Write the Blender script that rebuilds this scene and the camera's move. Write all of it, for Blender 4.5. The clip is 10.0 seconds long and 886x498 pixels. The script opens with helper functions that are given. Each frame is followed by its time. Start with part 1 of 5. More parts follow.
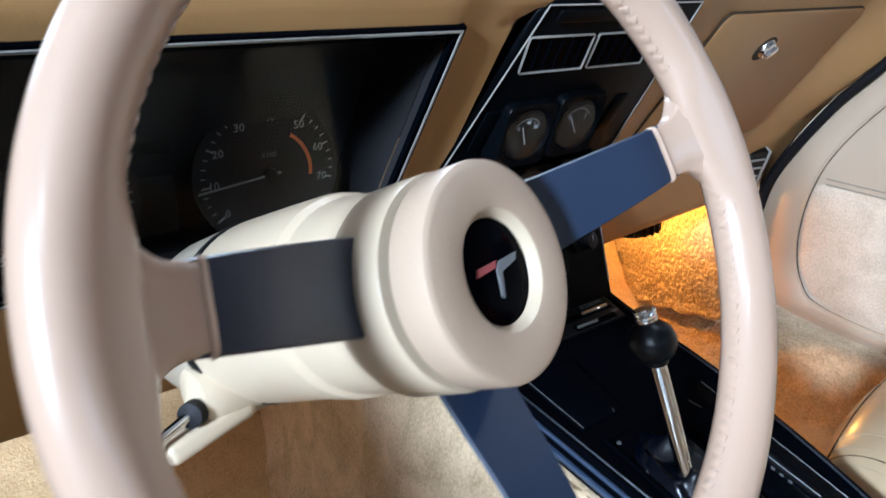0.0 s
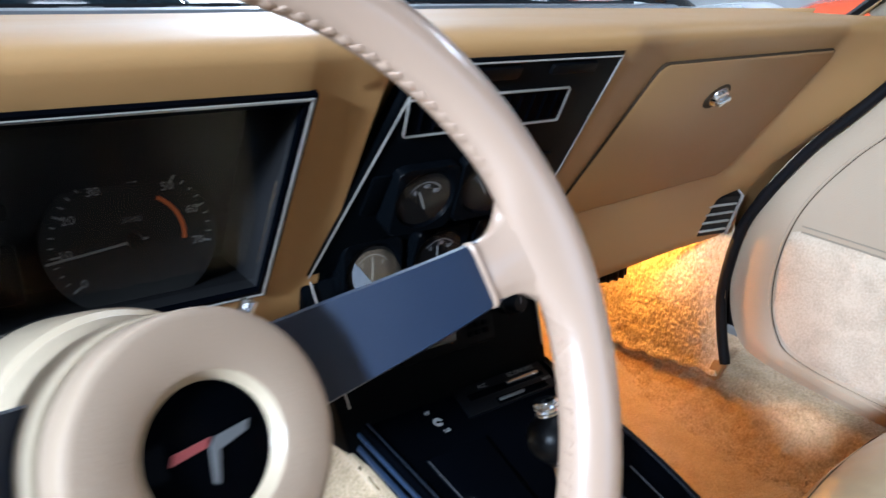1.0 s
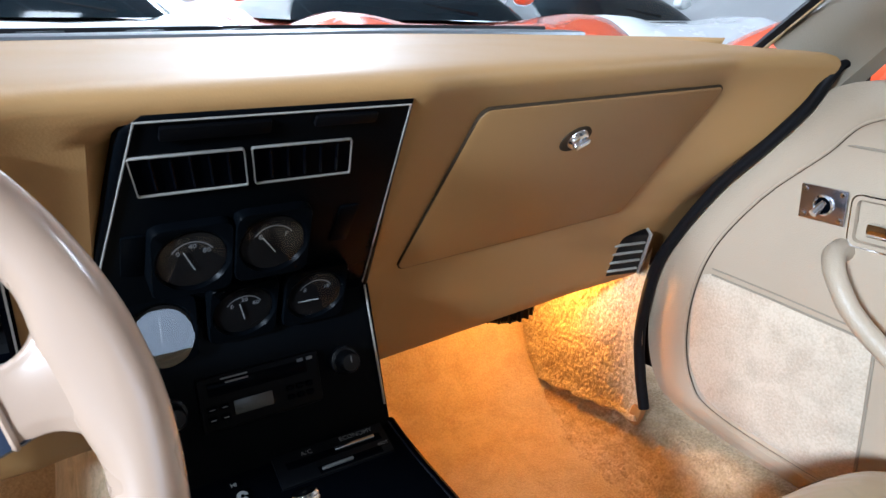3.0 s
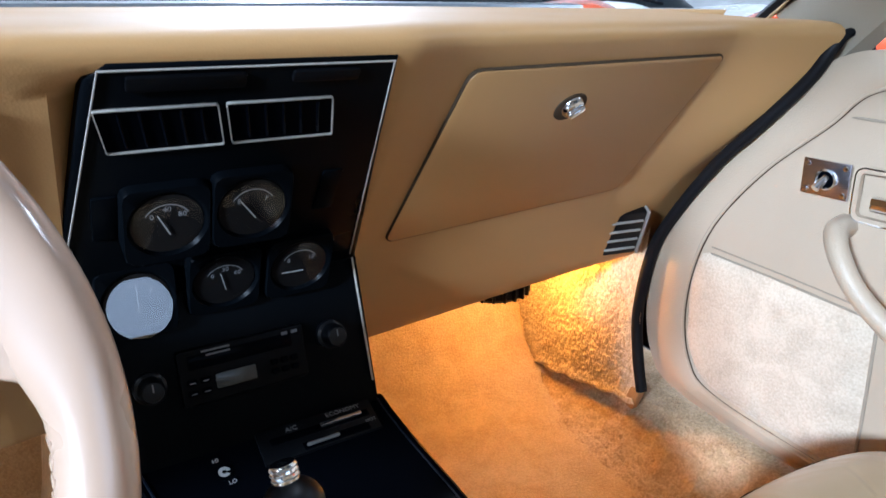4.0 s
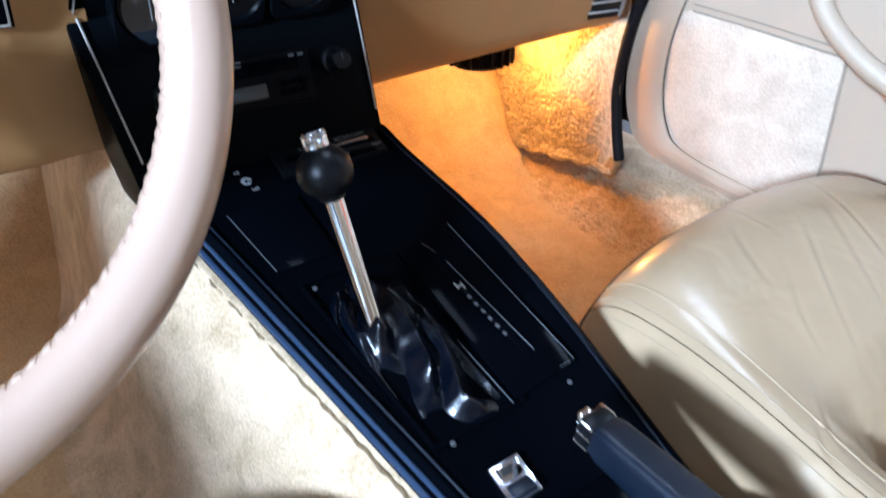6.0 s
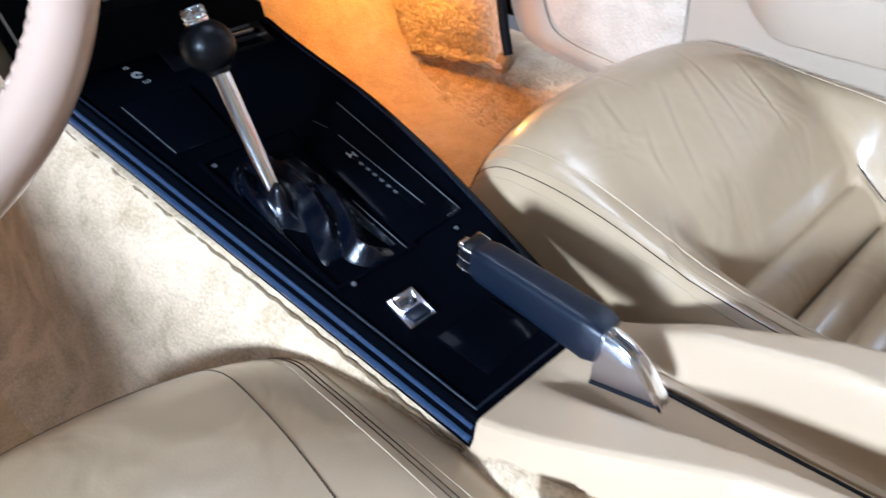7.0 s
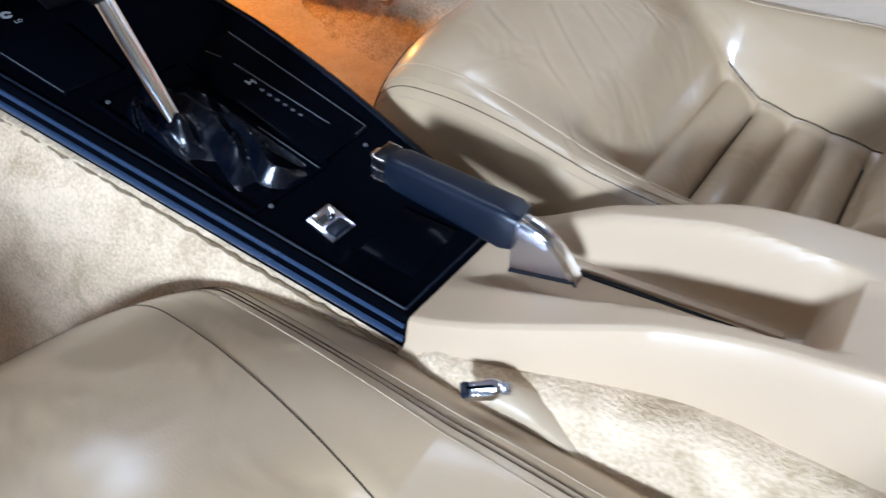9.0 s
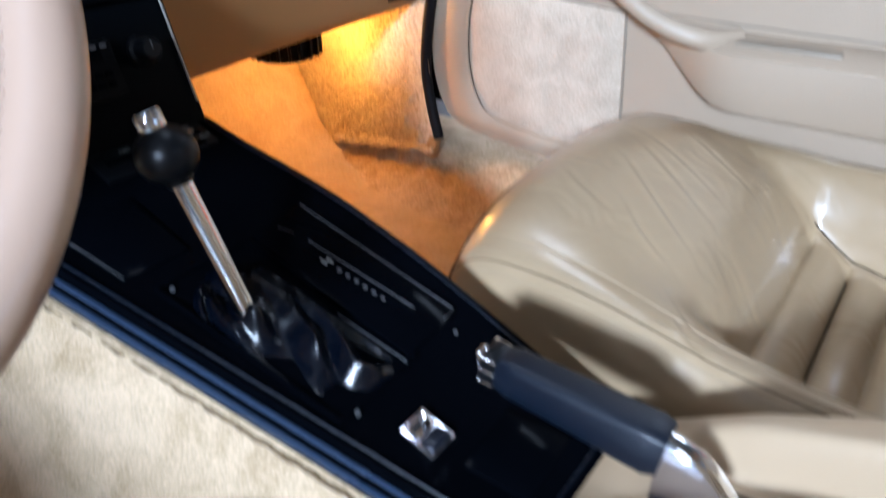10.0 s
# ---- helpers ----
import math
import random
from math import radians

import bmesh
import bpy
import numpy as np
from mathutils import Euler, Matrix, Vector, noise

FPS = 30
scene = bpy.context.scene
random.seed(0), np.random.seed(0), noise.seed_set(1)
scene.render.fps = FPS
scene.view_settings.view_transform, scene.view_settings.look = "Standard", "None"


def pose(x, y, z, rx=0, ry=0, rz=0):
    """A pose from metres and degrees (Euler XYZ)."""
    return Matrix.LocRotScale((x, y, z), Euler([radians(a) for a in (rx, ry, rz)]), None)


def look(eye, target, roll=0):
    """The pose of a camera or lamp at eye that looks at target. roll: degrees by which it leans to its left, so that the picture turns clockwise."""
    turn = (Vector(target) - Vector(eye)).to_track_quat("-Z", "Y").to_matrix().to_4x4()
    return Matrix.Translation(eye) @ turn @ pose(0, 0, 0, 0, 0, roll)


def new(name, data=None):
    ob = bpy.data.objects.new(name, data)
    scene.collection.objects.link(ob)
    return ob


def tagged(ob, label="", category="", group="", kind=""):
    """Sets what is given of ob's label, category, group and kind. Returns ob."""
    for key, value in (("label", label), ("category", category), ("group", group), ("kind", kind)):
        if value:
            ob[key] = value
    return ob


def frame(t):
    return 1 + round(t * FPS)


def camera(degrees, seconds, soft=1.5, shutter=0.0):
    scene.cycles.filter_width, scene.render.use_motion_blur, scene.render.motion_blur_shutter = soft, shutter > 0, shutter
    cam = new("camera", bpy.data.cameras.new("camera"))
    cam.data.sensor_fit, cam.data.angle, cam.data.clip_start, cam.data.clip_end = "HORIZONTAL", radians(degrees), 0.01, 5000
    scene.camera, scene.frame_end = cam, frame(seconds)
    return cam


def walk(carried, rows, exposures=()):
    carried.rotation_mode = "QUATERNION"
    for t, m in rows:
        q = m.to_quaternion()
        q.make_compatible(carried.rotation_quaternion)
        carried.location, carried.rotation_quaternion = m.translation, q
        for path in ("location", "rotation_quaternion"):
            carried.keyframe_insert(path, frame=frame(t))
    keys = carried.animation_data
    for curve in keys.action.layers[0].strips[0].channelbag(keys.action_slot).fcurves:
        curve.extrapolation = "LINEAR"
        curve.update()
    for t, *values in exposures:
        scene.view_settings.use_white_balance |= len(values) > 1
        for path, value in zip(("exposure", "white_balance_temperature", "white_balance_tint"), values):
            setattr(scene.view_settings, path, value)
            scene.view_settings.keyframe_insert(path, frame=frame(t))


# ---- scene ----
cam = camera(64.8, 10.0, 1.5, 0.5)
PATH = [
    (0, (-0.5475, -0.5120, 0.8750), (1.0950, 1.7860, -0.1375), -0.8),
    (0.5, (-0.4860, -0.5090, 0.8960), (1.0935, 1.8385, -0.1015), -0.8),
    (1, (-0.4080, -0.5105, 0.9095), (1.1805, 1.8355, -0.0775), 0),
    (1.5, (-0.3255, -0.5105, 0.9080), (1.2660, 1.8415, -0.0595), 0.1),
    (2, (-0.2685, -0.5285, 0.9320), (1.3020, 1.8430, -0.0220), 0.3),
    (2.5, (-0.2325, -0.5540, 0.9380), (1.3275, 1.8265, -0.0145), 0.5),
    (4, (-0.1905, -0.5480, 0.9080), (1.3530, 1.8280, -0.0820), 0.6),
    (4.5, (-0.2115, -0.5405, 0.8885), (1.3305, 1.7650, -0.2515), 0.7),
    (5, (-0.2340, -0.5615, 0.8705), (1.2585, 1.7020, -0.4135), -0),
    (5.5, (-0.2520, -0.5750, 0.8390), (1.2285, 1.6045, -0.5950), 0.4),
    (6.8, (-0.3015, -0.6800, 0.7835), (1.3035, 1.1410, -0.9790), -0.8),
    (7, (-0.3060, -0.6965, 0.7850), (1.3425, 1.0480, -1.0150), -1),
    (7.5, (-0.3225, -0.7460, 0.8015), (1.4310, 0.8275, -1.0555), -0.9),
    (8, (-0.3420, -0.7865, 0.8090), (1.4775, 0.6415, -1.1035), -0.8),
    (8.5, (-0.3495, -0.7970, 0.8045), (1.4865, 0.5560, -1.1455), -0.7),
    (9, (-0.3435, -0.7130, 0.7670), (1.4805, 0.6370, -1.1950), -0.8),
    (9.5, (-0.3360, -0.6500, 0.7505), (1.5375, 0.7390, -1.1365), -1),
    (10, (-0.3120, -0.5870, 0.7670), (1.7610, 0.9535, -0.7585), -0.9),
]
walk(cam, [(t, look(eye, target, roll)) for t, eye, target, roll in PATH],
     [(t, stops, kelvin, 10 + 3 * min(max(t - 5.5, 0), 1)) for t, stops, kelvin in (
         (0, -0.62, 6050), (0.5, -0.7, 6050), (1, -0.58, 6050), (1.5, -1.1, 6200), (2, -0.66, 6200), (2.5, -0.56, 6250), (4, -0.37, 5900), (4.5, -0.25, 5600), (5, -0.22, 5550),
         (5.5, -0.2, 5450), (7, -0.3, 5700), (7.5, -0.5, 5700), (8, -0.65, 5750), (8.5, -0.88, 5750), (9, -0.62, 5700), (9.5, -0.5, 5750), (10, -0.7, 5850))])

# ---- light ----
scene.view_settings.exposure = 0.0
world = bpy.data.worlds.new("world")
scene.world = world
world.use_nodes = True
wn = world.node_tree
sky = wn.nodes.new("ShaderNodeTexSky")
sky.sky_type, sky.sun_disc = "NISHITA", False
sky.sun_elevation, sky.sun_rotation = radians(50), radians(250)
wn.links.new(sky.outputs[0], wn.nodes["Background"].inputs[0])
wn.nodes["Background"].inputs[1].default_value = 0.05


def area_lamp(name, eye, target, sx, sy, watts, color=(1, 1, 1)):
    d = bpy.data.lights.new(name, "AREA")
    d.shape, d.size, d.size_y, d.energy, d.color = "RECTANGLE", sx, sy, watts, color
    ob = new(name, d)
    ob.matrix_world = look(eye, target)
    return ob


# daylight high in the hall's open gate and its rear window, the hall's ceiling lamps, and the two footwell bulbs
area_lamp("gate_daylight", (-4.1, -2.0, 2.15), (0.1, -0.4, 0.45), 0.6, 0.45, 800, (0.79, 0.965, 1.18))
area_lamp("window_daylight", (0.9, -4.9, 1.95), (0.4, 0.0, 1.5), 2.8, 0.9, 24, (0.68, 0.86, 1.15))
HALL_LIGHTS = [(-3.0, -2.7, 24), (4.2, -1.0, 75), (-3.3, 6.0, 280), (2.4, 6.0, 700), (0.7, 2.5, 105), (0.75, 0.4, 30)]
for lx, ly, lw in HALL_LIGHTS:
    area_lamp("hall_light", (lx, ly, 3.72), (lx, ly, 0.0), 0.45, 1.5, lw, (0.80, 0.955, 1.16))
for bx, bw in ((0.595, 5.7), (-0.52, 0.7)):
    d = bpy.data.lights.new("footwell_light", "POINT")
    d.energy, d.color, d.shadow_soft_size = bw, (1.0, 0.43, 0.065), 0.012
    new("footwell_light", d).location = (bx, 0.37, 0.482)


# ---- materials ----
def nodes_of(name):
    m = bpy.data.materials.new(name)
    m.use_nodes = True
    t = m.node_tree
    return m, t, t.nodes["Principled BSDF"]


def surface(name, color, rough=0.5, metal=0.0, grain=0.0, grain_size=400.0, vary=0.08, vary_size=6.0, coat=0.0, spec=0.5, coat_rough=0.08,
            grain_kind="NOISE", rough_vary=0.08, dirt=None, sheen=0.0, wrinkle=0.0, wrinkle_size=18.0):
    """A procedural surface: colour with two scales of variation, uneven gloss and fine relief."""
    m, t, p = nodes_of(name)
    N, L = t.nodes.new, t.links.new
    tc = N("ShaderNodeTexCoord")
    big = N("ShaderNodeTexNoise")
    big.inputs["Scale"].default_value, big.inputs["Detail"].default_value = vary_size, 5
    L(tc.outputs["Object"], big.inputs["Vector"])
    ramp = N("ShaderNodeMapRange")
    ramp.inputs[1].default_value, ramp.inputs[2].default_value = 0.15, 0.85
    ramp.inputs[3].default_value, ramp.inputs[4].default_value = 1 - vary, 1 + vary
    L(big.outputs["Fac"], ramp.inputs[0])
    fine = N("ShaderNodeTexVoronoi" if grain_kind == "VORONOI" else "ShaderNodeTexNoise")
    fine.inputs["Scale"].default_value = grain_size
    L(tc.outputs["Object"], fine.inputs["Vector"])
    fo = fine.outputs["Distance"] if grain_kind == "VORONOI" else fine.outputs["Fac"]
    mul = N("ShaderNodeVectorMath")
    mul.operation = "SCALE"
    mul.inputs[0].default_value = color[:3]
    L(ramp.outputs[0], mul.inputs["Scale"])
    col = mul.outputs[0]
    if dirt:
        mix = N("ShaderNodeMix")
        mix.data_type = "RGBA"
        mix.inputs["B"].default_value = (*dirt[0], 1)
        st = N("ShaderNodeTexNoise")
        st.inputs["Scale"].default_value, st.inputs["Detail"].default_value = dirt[1], 8
        L(tc.outputs["Object"], st.inputs["Vector"])
        r2 = N("ShaderNodeMapRange")
        r2.inputs[1].default_value, r2.inputs[2].default_value, r2.inputs[4].default_value = 0.45, 0.75, dirt[2]
        L(st.outputs["Fac"], r2.inputs[0])
        L(r2.outputs[0], mix.inputs["Factor"])
        L(col, mix.inputs["A"])
        col = mix.outputs["Result"]
    L(col, p.inputs["Base Color"])
    rr = N("ShaderNodeMapRange")
    rr.inputs[1].default_value, rr.inputs[2].default_value = 0.15, 0.85
    rr.inputs[3].default_value, rr.inputs[4].default_value = max(rough - rough_vary, 0.02), min(rough + rough_vary, 1)
    L(big.outputs["Fac"], rr.inputs[0])
    L(rr.outputs[0], p.inputs["Roughness"])
    p.inputs["Metallic"].default_value = metal
    p.inputs["Specular IOR Level"].default_value = spec
    p.inputs["Coat Weight"].default_value = coat
    p.inputs["Coat Roughness"].default_value = coat_rough
    p.inputs["Sheen Weight"].default_value = sheen
    last = None
    if wrinkle:
        w = N("ShaderNodeTexNoise")
        w.inputs["Scale"].default_value, w.inputs["Detail"].default_value = wrinkle_size, 2
        w.inputs["Distortion"].default_value = 0.8
        L(tc.outputs["Object"], w.inputs["Vector"])
        b0 = N("ShaderNodeBump")
        b0.inputs["Strength"].default_value, b0.inputs["Distance"].default_value = 0.5, wrinkle
        L(w.outputs["Fac"], b0.inputs["Height"])
        last = b0.outputs[0]
    if grain:
        b = N("ShaderNodeBump")
        b.inputs["Strength"].default_value, b.inputs["Distance"].default_value = 0.6, grain
        L(fo, b.inputs["Height"])
        if last:
            L(last, b.inputs["Normal"])
        last = b.outputs[0]
    if last:
        L(last, p.inputs["Normal"])
    return m


def carpet_material(name, color, dark, pile=300, relief=0.007, tuft_share=0.68, stretch=(1, 1, 1)):
    """Cut-pile carpet: tufts of two tones, deep fine relief, brushed patches."""
    m, t, p = nodes_of(name)
    N, L = t.nodes.new, t.links.new
    tc, mp = N("ShaderNodeTexCoord"), N("ShaderNodeMapping")
    mp.inputs["Scale"].default_value = stretch
    L(tc.outputs["Object"], mp.inputs["Vector"])
    tuft = N("ShaderNodeTexNoise")
    tuft.inputs["Scale"].default_value, tuft.inputs["Detail"].default_value, tuft.inputs["Roughness"].default_value = pile, 6, 0.6
    patch = N("ShaderNodeTexNoise")
    patch.inputs["Scale"].default_value, patch.inputs["Detail"].default_value = 20, 8
    patch.inputs["Distortion"].default_value = 0.8
    L(mp.outputs[0], tuft.inputs["Vector"])
    L(tc.outputs["Object"], patch.inputs["Vector"])
    add = N("ShaderNodeMath")
    add.operation = "MULTIPLY_ADD"
    add.inputs[1].default_value = tuft_share
    L(tuft.outputs["Fac"], add.inputs[0])
    half = N("ShaderNodeMath")
    half.operation = "MULTIPLY"
    half.inputs[1].default_value = 1 - tuft_share
    L(patch.outputs["Fac"], half.inputs[0])
    L(half.outputs[0], add.inputs[2])
    mix = N("ShaderNodeMix")
    mix.data_type = "RGBA"
    mix.inputs["A"].default_value, mix.inputs["B"].default_value = (*dark, 1), (*color, 1)
    r = N("ShaderNodeMapRange")
    r.inputs[1].default_value, r.inputs[2].default_value = 0.34, 0.60
    L(add.outputs[0], r.inputs[0])
    L(r.outputs[0], mix.inputs["Factor"])
    L(mix.outputs["Result"], p.inputs["Base Color"])
    p.inputs["Roughness"].default_value = 0.95
    p.inputs["Specular IOR Level"].default_value = 0.15
    p.inputs["Sheen Weight"].default_value = 0.2
    b = N("ShaderNodeBump")
    b.inputs["Strength"].default_value, b.inputs["Distance"].default_value = 0.9, relief
    L(add.outputs[0], b.inputs["Height"])
    L(b.outputs[0], p.inputs["Normal"])
    return m


def glass_material(name, tint=(1, 1, 1), rough=0.0, base=0.04, edge=0.9):
    m, t, p = nodes_of(name)
    N, L = t.nodes.new, t.links.new
    tr, gl, mx, fr = N("ShaderNodeBsdfTransparent"), N("ShaderNodeBsdfGlossy"), N("ShaderNodeMixShader"), N("ShaderNodeLayerWeight")
    tr.inputs[0].default_value = (*tint, 1)
    gl.inputs["Roughness"].default_value = rough
    fr.inputs["Blend"].default_value = 0.5
    pw, ad = N("ShaderNodeMath"), N("ShaderNodeMath")
    pw.operation, ad.operation = "POWER", "MULTIPLY_ADD"
    pw.inputs[1].default_value = 5.0
    ad.inputs[1].default_value, ad.inputs[2].default_value = edge, base
    L(fr.outputs["Facing"], pw.inputs[0])
    L(pw.outputs[0], ad.inputs[0])
    L(ad.outputs[0], mx.inputs[0])
    L(tr.outputs[0], mx.inputs[1])
    L(gl.outputs[0], mx.inputs[2])
    L(mx.outputs[0], t.nodes["Material Output"].inputs[0])
    return m


def glow_material(name, color, strength):
    m, t, p = nodes_of(name)
    p.inputs["Base Color"].default_value = (*color, 1)
    p.inputs["Emission Color"].default_value = (*color, 1)
    p.inputs["Emission Strength"].default_value = strength
    return m


M = {
    "dash": surface("dash_vinyl", (0.350, 0.192, 0.072), 0.50, spec=0.5, grain=0.0001, grain_size=520, grain_kind="VORONOI", vary=0.06),
    "leather": surface("seat_leather", (0.362, 0.258, 0.150), 0.36, coat=0.65, coat_rough=0.20, grain=0.00008, grain_size=520, grain_kind="VORONOI", vary=0.06, vary_size=7, rough_vary=0.05, wrinkle=0.010, wrinkle_size=11),
    "seam": surface("leather_seam", (0.25, 0.20, 0.145), 0.55, vary=0.1),
    "crease": surface("dark_seam", (0.045, 0.030, 0.018), 0.8, spec=0.1, vary=0.1),
    "stitch": surface("thread", (0.36, 0.27, 0.17), 0.8, vary=0.1, vary_size=60),
    "rim": surface("rim_leather", (0.42, 0.288, 0.208), 0.30, grain=0.00008, grain_size=700, vary=0.05, coat=0.8, coat_rough=0.10),
    "column": surface("column_plastic", (0.50, 0.395, 0.275), 0.36, grain=0.0002, grain_size=700, vary=0.05),
    "pad": surface("hub_plastic", (0.42, 0.305, 0.215), 0.45, grain=0.0003, grain_size=700, vary=0.04),
    "plastic": surface("tan_plastic", (0.430, 0.312, 0.194), 0.38, grain=0.0003, grain_size=600, vary=0.05),
    "sleeve": surface("belt_sleeve_vinyl", (0.40, 0.30, 0.19), 0.45, grain=0.0003, grain_size=500, vary=0.08),
    "pillar": surface("pillar_vinyl", (0.34, 0.285, 0.215), 0.42, grain=0.0004, grain_size=460, grain_kind="VORONOI", vary=0.05),
    "door": surface("door_vinyl", (0.385, 0.296, 0.210), 0.40, grain=0.0005, grain_size=460, grain_kind="VORONOI", vary=0.05),
    "carpet": carpet_material("carpet", (0.71, 0.535, 0.350), (0.36, 0.25, 0.13), 300, 0.008, 0.5),
    "velour": carpet_material("door_velour", (0.58, 0.475, 0.36), (0.41, 0.32, 0.23), 260, 0.004, 0.55),
    "shag": carpet_material("looped_carpet", (0.82, 0.68, 0.47), (0.50, 0.34, 0.17), 210, 0.014, 0.72, (1, 1, 0.45)),
    "binding": carpet_material("carpet_binding", (0.22, 0.14, 0.065), (0.09, 0.055, 0.025), 500, 0.004, 0.8),
    # carpet akin to the kick panel's, with the sill's shade put into its colour
    "sill": carpet_material("shaded_sill_carpet", (0.66, 0.48, 0.29), (0.35, 0.22, 0.10), 220, 0.007, 0.6),
    "black": surface("black_plastic", (0.0010, 0.0014, 0.0024), 0.11, vary=0.2, spec=0.013),
    "stack_black": surface("stack_plastic", (0.0014, 0.0020, 0.0028), 0.30, vary=0.2, spec=0.026, grain=0.0001, grain_size=900),
    "radio_black": surface("radio_plastic", (0.0020, 0.0022, 0.0028), 0.42, vary=0.2, spec=0.05),
    "floor_carpet": carpet_material("floor_carpet", (0.62, 0.45, 0.25), (0.43, 0.29, 0.145), 260, 0.005, 0.6),
    "satin": surface("black_satin", (0.003, 0.0035, 0.0045), 0.33, grain=0.0002, grain_size=700, vary=0.2, spec=0.2),
    "rubber": surface("rubber", (0.005, 0.005, 0.006), 0.55, grain=0.0004, grain_size=300, vary=0.2, spec=0.15),
    "boot": surface("black_leather", (0.0006, 0.0015, 0.0040), 0.27, spec=0.34, grain=0.00015, grain_size=380, grain_kind="VORONOI", vary=0.15),
    "grip": surface("grip_vinyl", (0.003, 0.006, 0.0125), 0.36, spec=0.32, grain=0.0004, grain_size=500, vary=0.12),
    "edge": surface("edge_plastic", (0.014, 0.030, 0.062), 0.30, spec=0.7, vary=0.1),
    "spoke": surface("spoke_metal", (0.006, 0.015, 0.036), 0.42, spec=0.55, metal=0.0, grain=0.0002, grain_size=900, vary=0.1),
    "chrome": surface("chrome", (0.82, 0.83, 0.85), 0.10, metal=1.0, vary=0.05, rough_vary=0.05),
    "plate_metal": surface("worn_plate_metal", (0.62, 0.63, 0.72), 0.24, metal=1.0, vary=0.1, rough_vary=0.06),
    "silver": surface("silver_line", (0.34, 0.32, 0.29), 0.35, metal=0.3, vary=0.1, vary_size=40),
    "pod": surface("pod_plastic", (0.016, 0.016, 0.017), 0.5, vary=0.1, spec=0.10),
    "gauge_face": surface("gauge_face", (0.026, 0.025, 0.024), 0.6, spec=0.08, vary=0.12, vary_size=60),
    "cluster_line": surface("dull_silver_line", (0.075, 0.078, 0.085), 0.4, metal=0.2, vary=0.1),
    "white": surface("print_white", (0.25, 0.255, 0.25), 0.6, vary=0.08, vary_size=200),
    "grey": surface("print_grey", (0.13, 0.135, 0.14), 0.6, vary=0.1, vary_size=200),
    "orange": surface("print_orange", (0.75, 0.16, 0.03), 0.6, vary=0.06),
    "red": surface("badge_red", (0.34, 0.07, 0.07), 0.4, vary=0.06),
    "screen": surface("lcd_grey", (0.03, 0.033, 0.032), 0.25, vary=0.1),
    "dial": surface("dial_face", (0.005, 0.0045, 0.0045), 0.55, spec=0.10, vary=0.15, vary_size=60),
    "lens": glass_material("gauge_lens", (0.9, 0.9, 0.9), 0.02),
    "flat_lens": glass_material("flat_gauge_lens", (0.9, 0.9, 0.9), 0.01, 0.15),
    "cluster_lens": glass_material("cluster_lens", (0.92, 0.92, 0.92), 0.03, 0.010, 0.4),
    "smoked_glass": glass_material("smoked_glass", (0.26, 0.28, 0.28)),
    "glass": glass_material("clear_glass", (0.93, 0.96, 0.95)),
    "paint_red": surface("red_paint", (0.72, 0.085, 0.022), 0.25, coat=1.0, vary=0.03),
    "paint_white": surface("white_paint", (0.72, 0.74, 0.75), 0.25, coat=1.0, vary=0.03),
    "paint_black": surface("dark_paint", (0.02, 0.025, 0.03), 0.2, coat=1.0, vary=0.05),
    "paint_tan": surface("tan_metallic", (0.24, 0.17, 0.125), 0.3, metal=0.35, coat=1.0, vary=0.03),
    "dark_glass": surface("tinted_glass", (0.006, 0.012, 0.016), 0.05, spec=0.3, vary=0.05),
    "hall_floor": surface("hall_floor", (0.22, 0.215, 0.205), 0.22, grain=0.0002, grain_size=90, vary=0.08, vary_size=1.3, dirt=((0.3, 0.29, 0.27), 2.0, 0.4)),
    "hall_white": surface("white_wall", (0.86, 0.86, 0.85), 0.7, grain=0.0006, grain_size=120, vary=0.03, vary_size=1.0),
    "cowl": surface("cowl_plastic", (0.09, 0.10, 0.11), 0.30, grain=0.0002, grain_size=500, vary=0.12),
    # wall paint darkened to grey so that less light bounces into the cabin
    "hall_wall_dim": surface("hall_wall_dim", (0.30, 0.30, 0.295), 0.7, grain=0.0006, grain_size=120, vary=0.03, vary_size=1.0),
    "tube": glow_material("lamp_panel", (1.0, 0.97, 0.92), 6.0),
    "bulb": glow_material("bulb", (1.0, 0.55, 0.2), 30.0),
}


# ---- builders ----
def root(name, loc, label, category, group="", kind=""):
    ob = new(name)
    ob.empty_display_size = 0.05
    ob.location = loc
    return tagged(ob, label, category, group, kind)


def base_of(ob):
    return ob.location if ob.parent is None else base_of(ob.parent)


def part(name, bm, material, parent=None, label="", smooth=True, recalc=True):
    """Link a bmesh, in world coordinates, as one mesh object under a thing or a part."""
    if recalc:
        bmesh.ops.recalc_face_normals(bm, faces=bm.faces)
    me = bpy.data.meshes.new(name)
    bm.to_mesh(me)
    bm.free()
    me.materials.append(M[material] if isinstance(material, str) else material)
    if smooth:
        me.polygons.foreach_set("use_smooth", [True] * len(me.polygons))
        me.set_sharp_from_angle(angle=radians(38))
    ob = new(name, me)
    if parent is not None:
        ob.parent = parent
        if parent.type == "EMPTY":
            ob.matrix_parent_inverse = Matrix.Translation(-Vector(parent.location))
    if label:
        ob["label"] = label
    return ob


def thing(name, bm, material, label, category, kind="", group="", smooth=True):
    return tagged(part(name, bm, material, None, "", smooth), label, category, group, kind)


def frame_matrix(origin, u, v):
    u, v = Vector(u).normalized(), Vector(v).normalized()
    n = u.cross(v).normalized()
    v = n.cross(u)
    return Matrix(((u.x, v.x, n.x, origin[0]), (u.y, v.y, n.y, origin[1]), (u.z, v.z, n.z, origin[2]), (0, 0, 0, 1)))


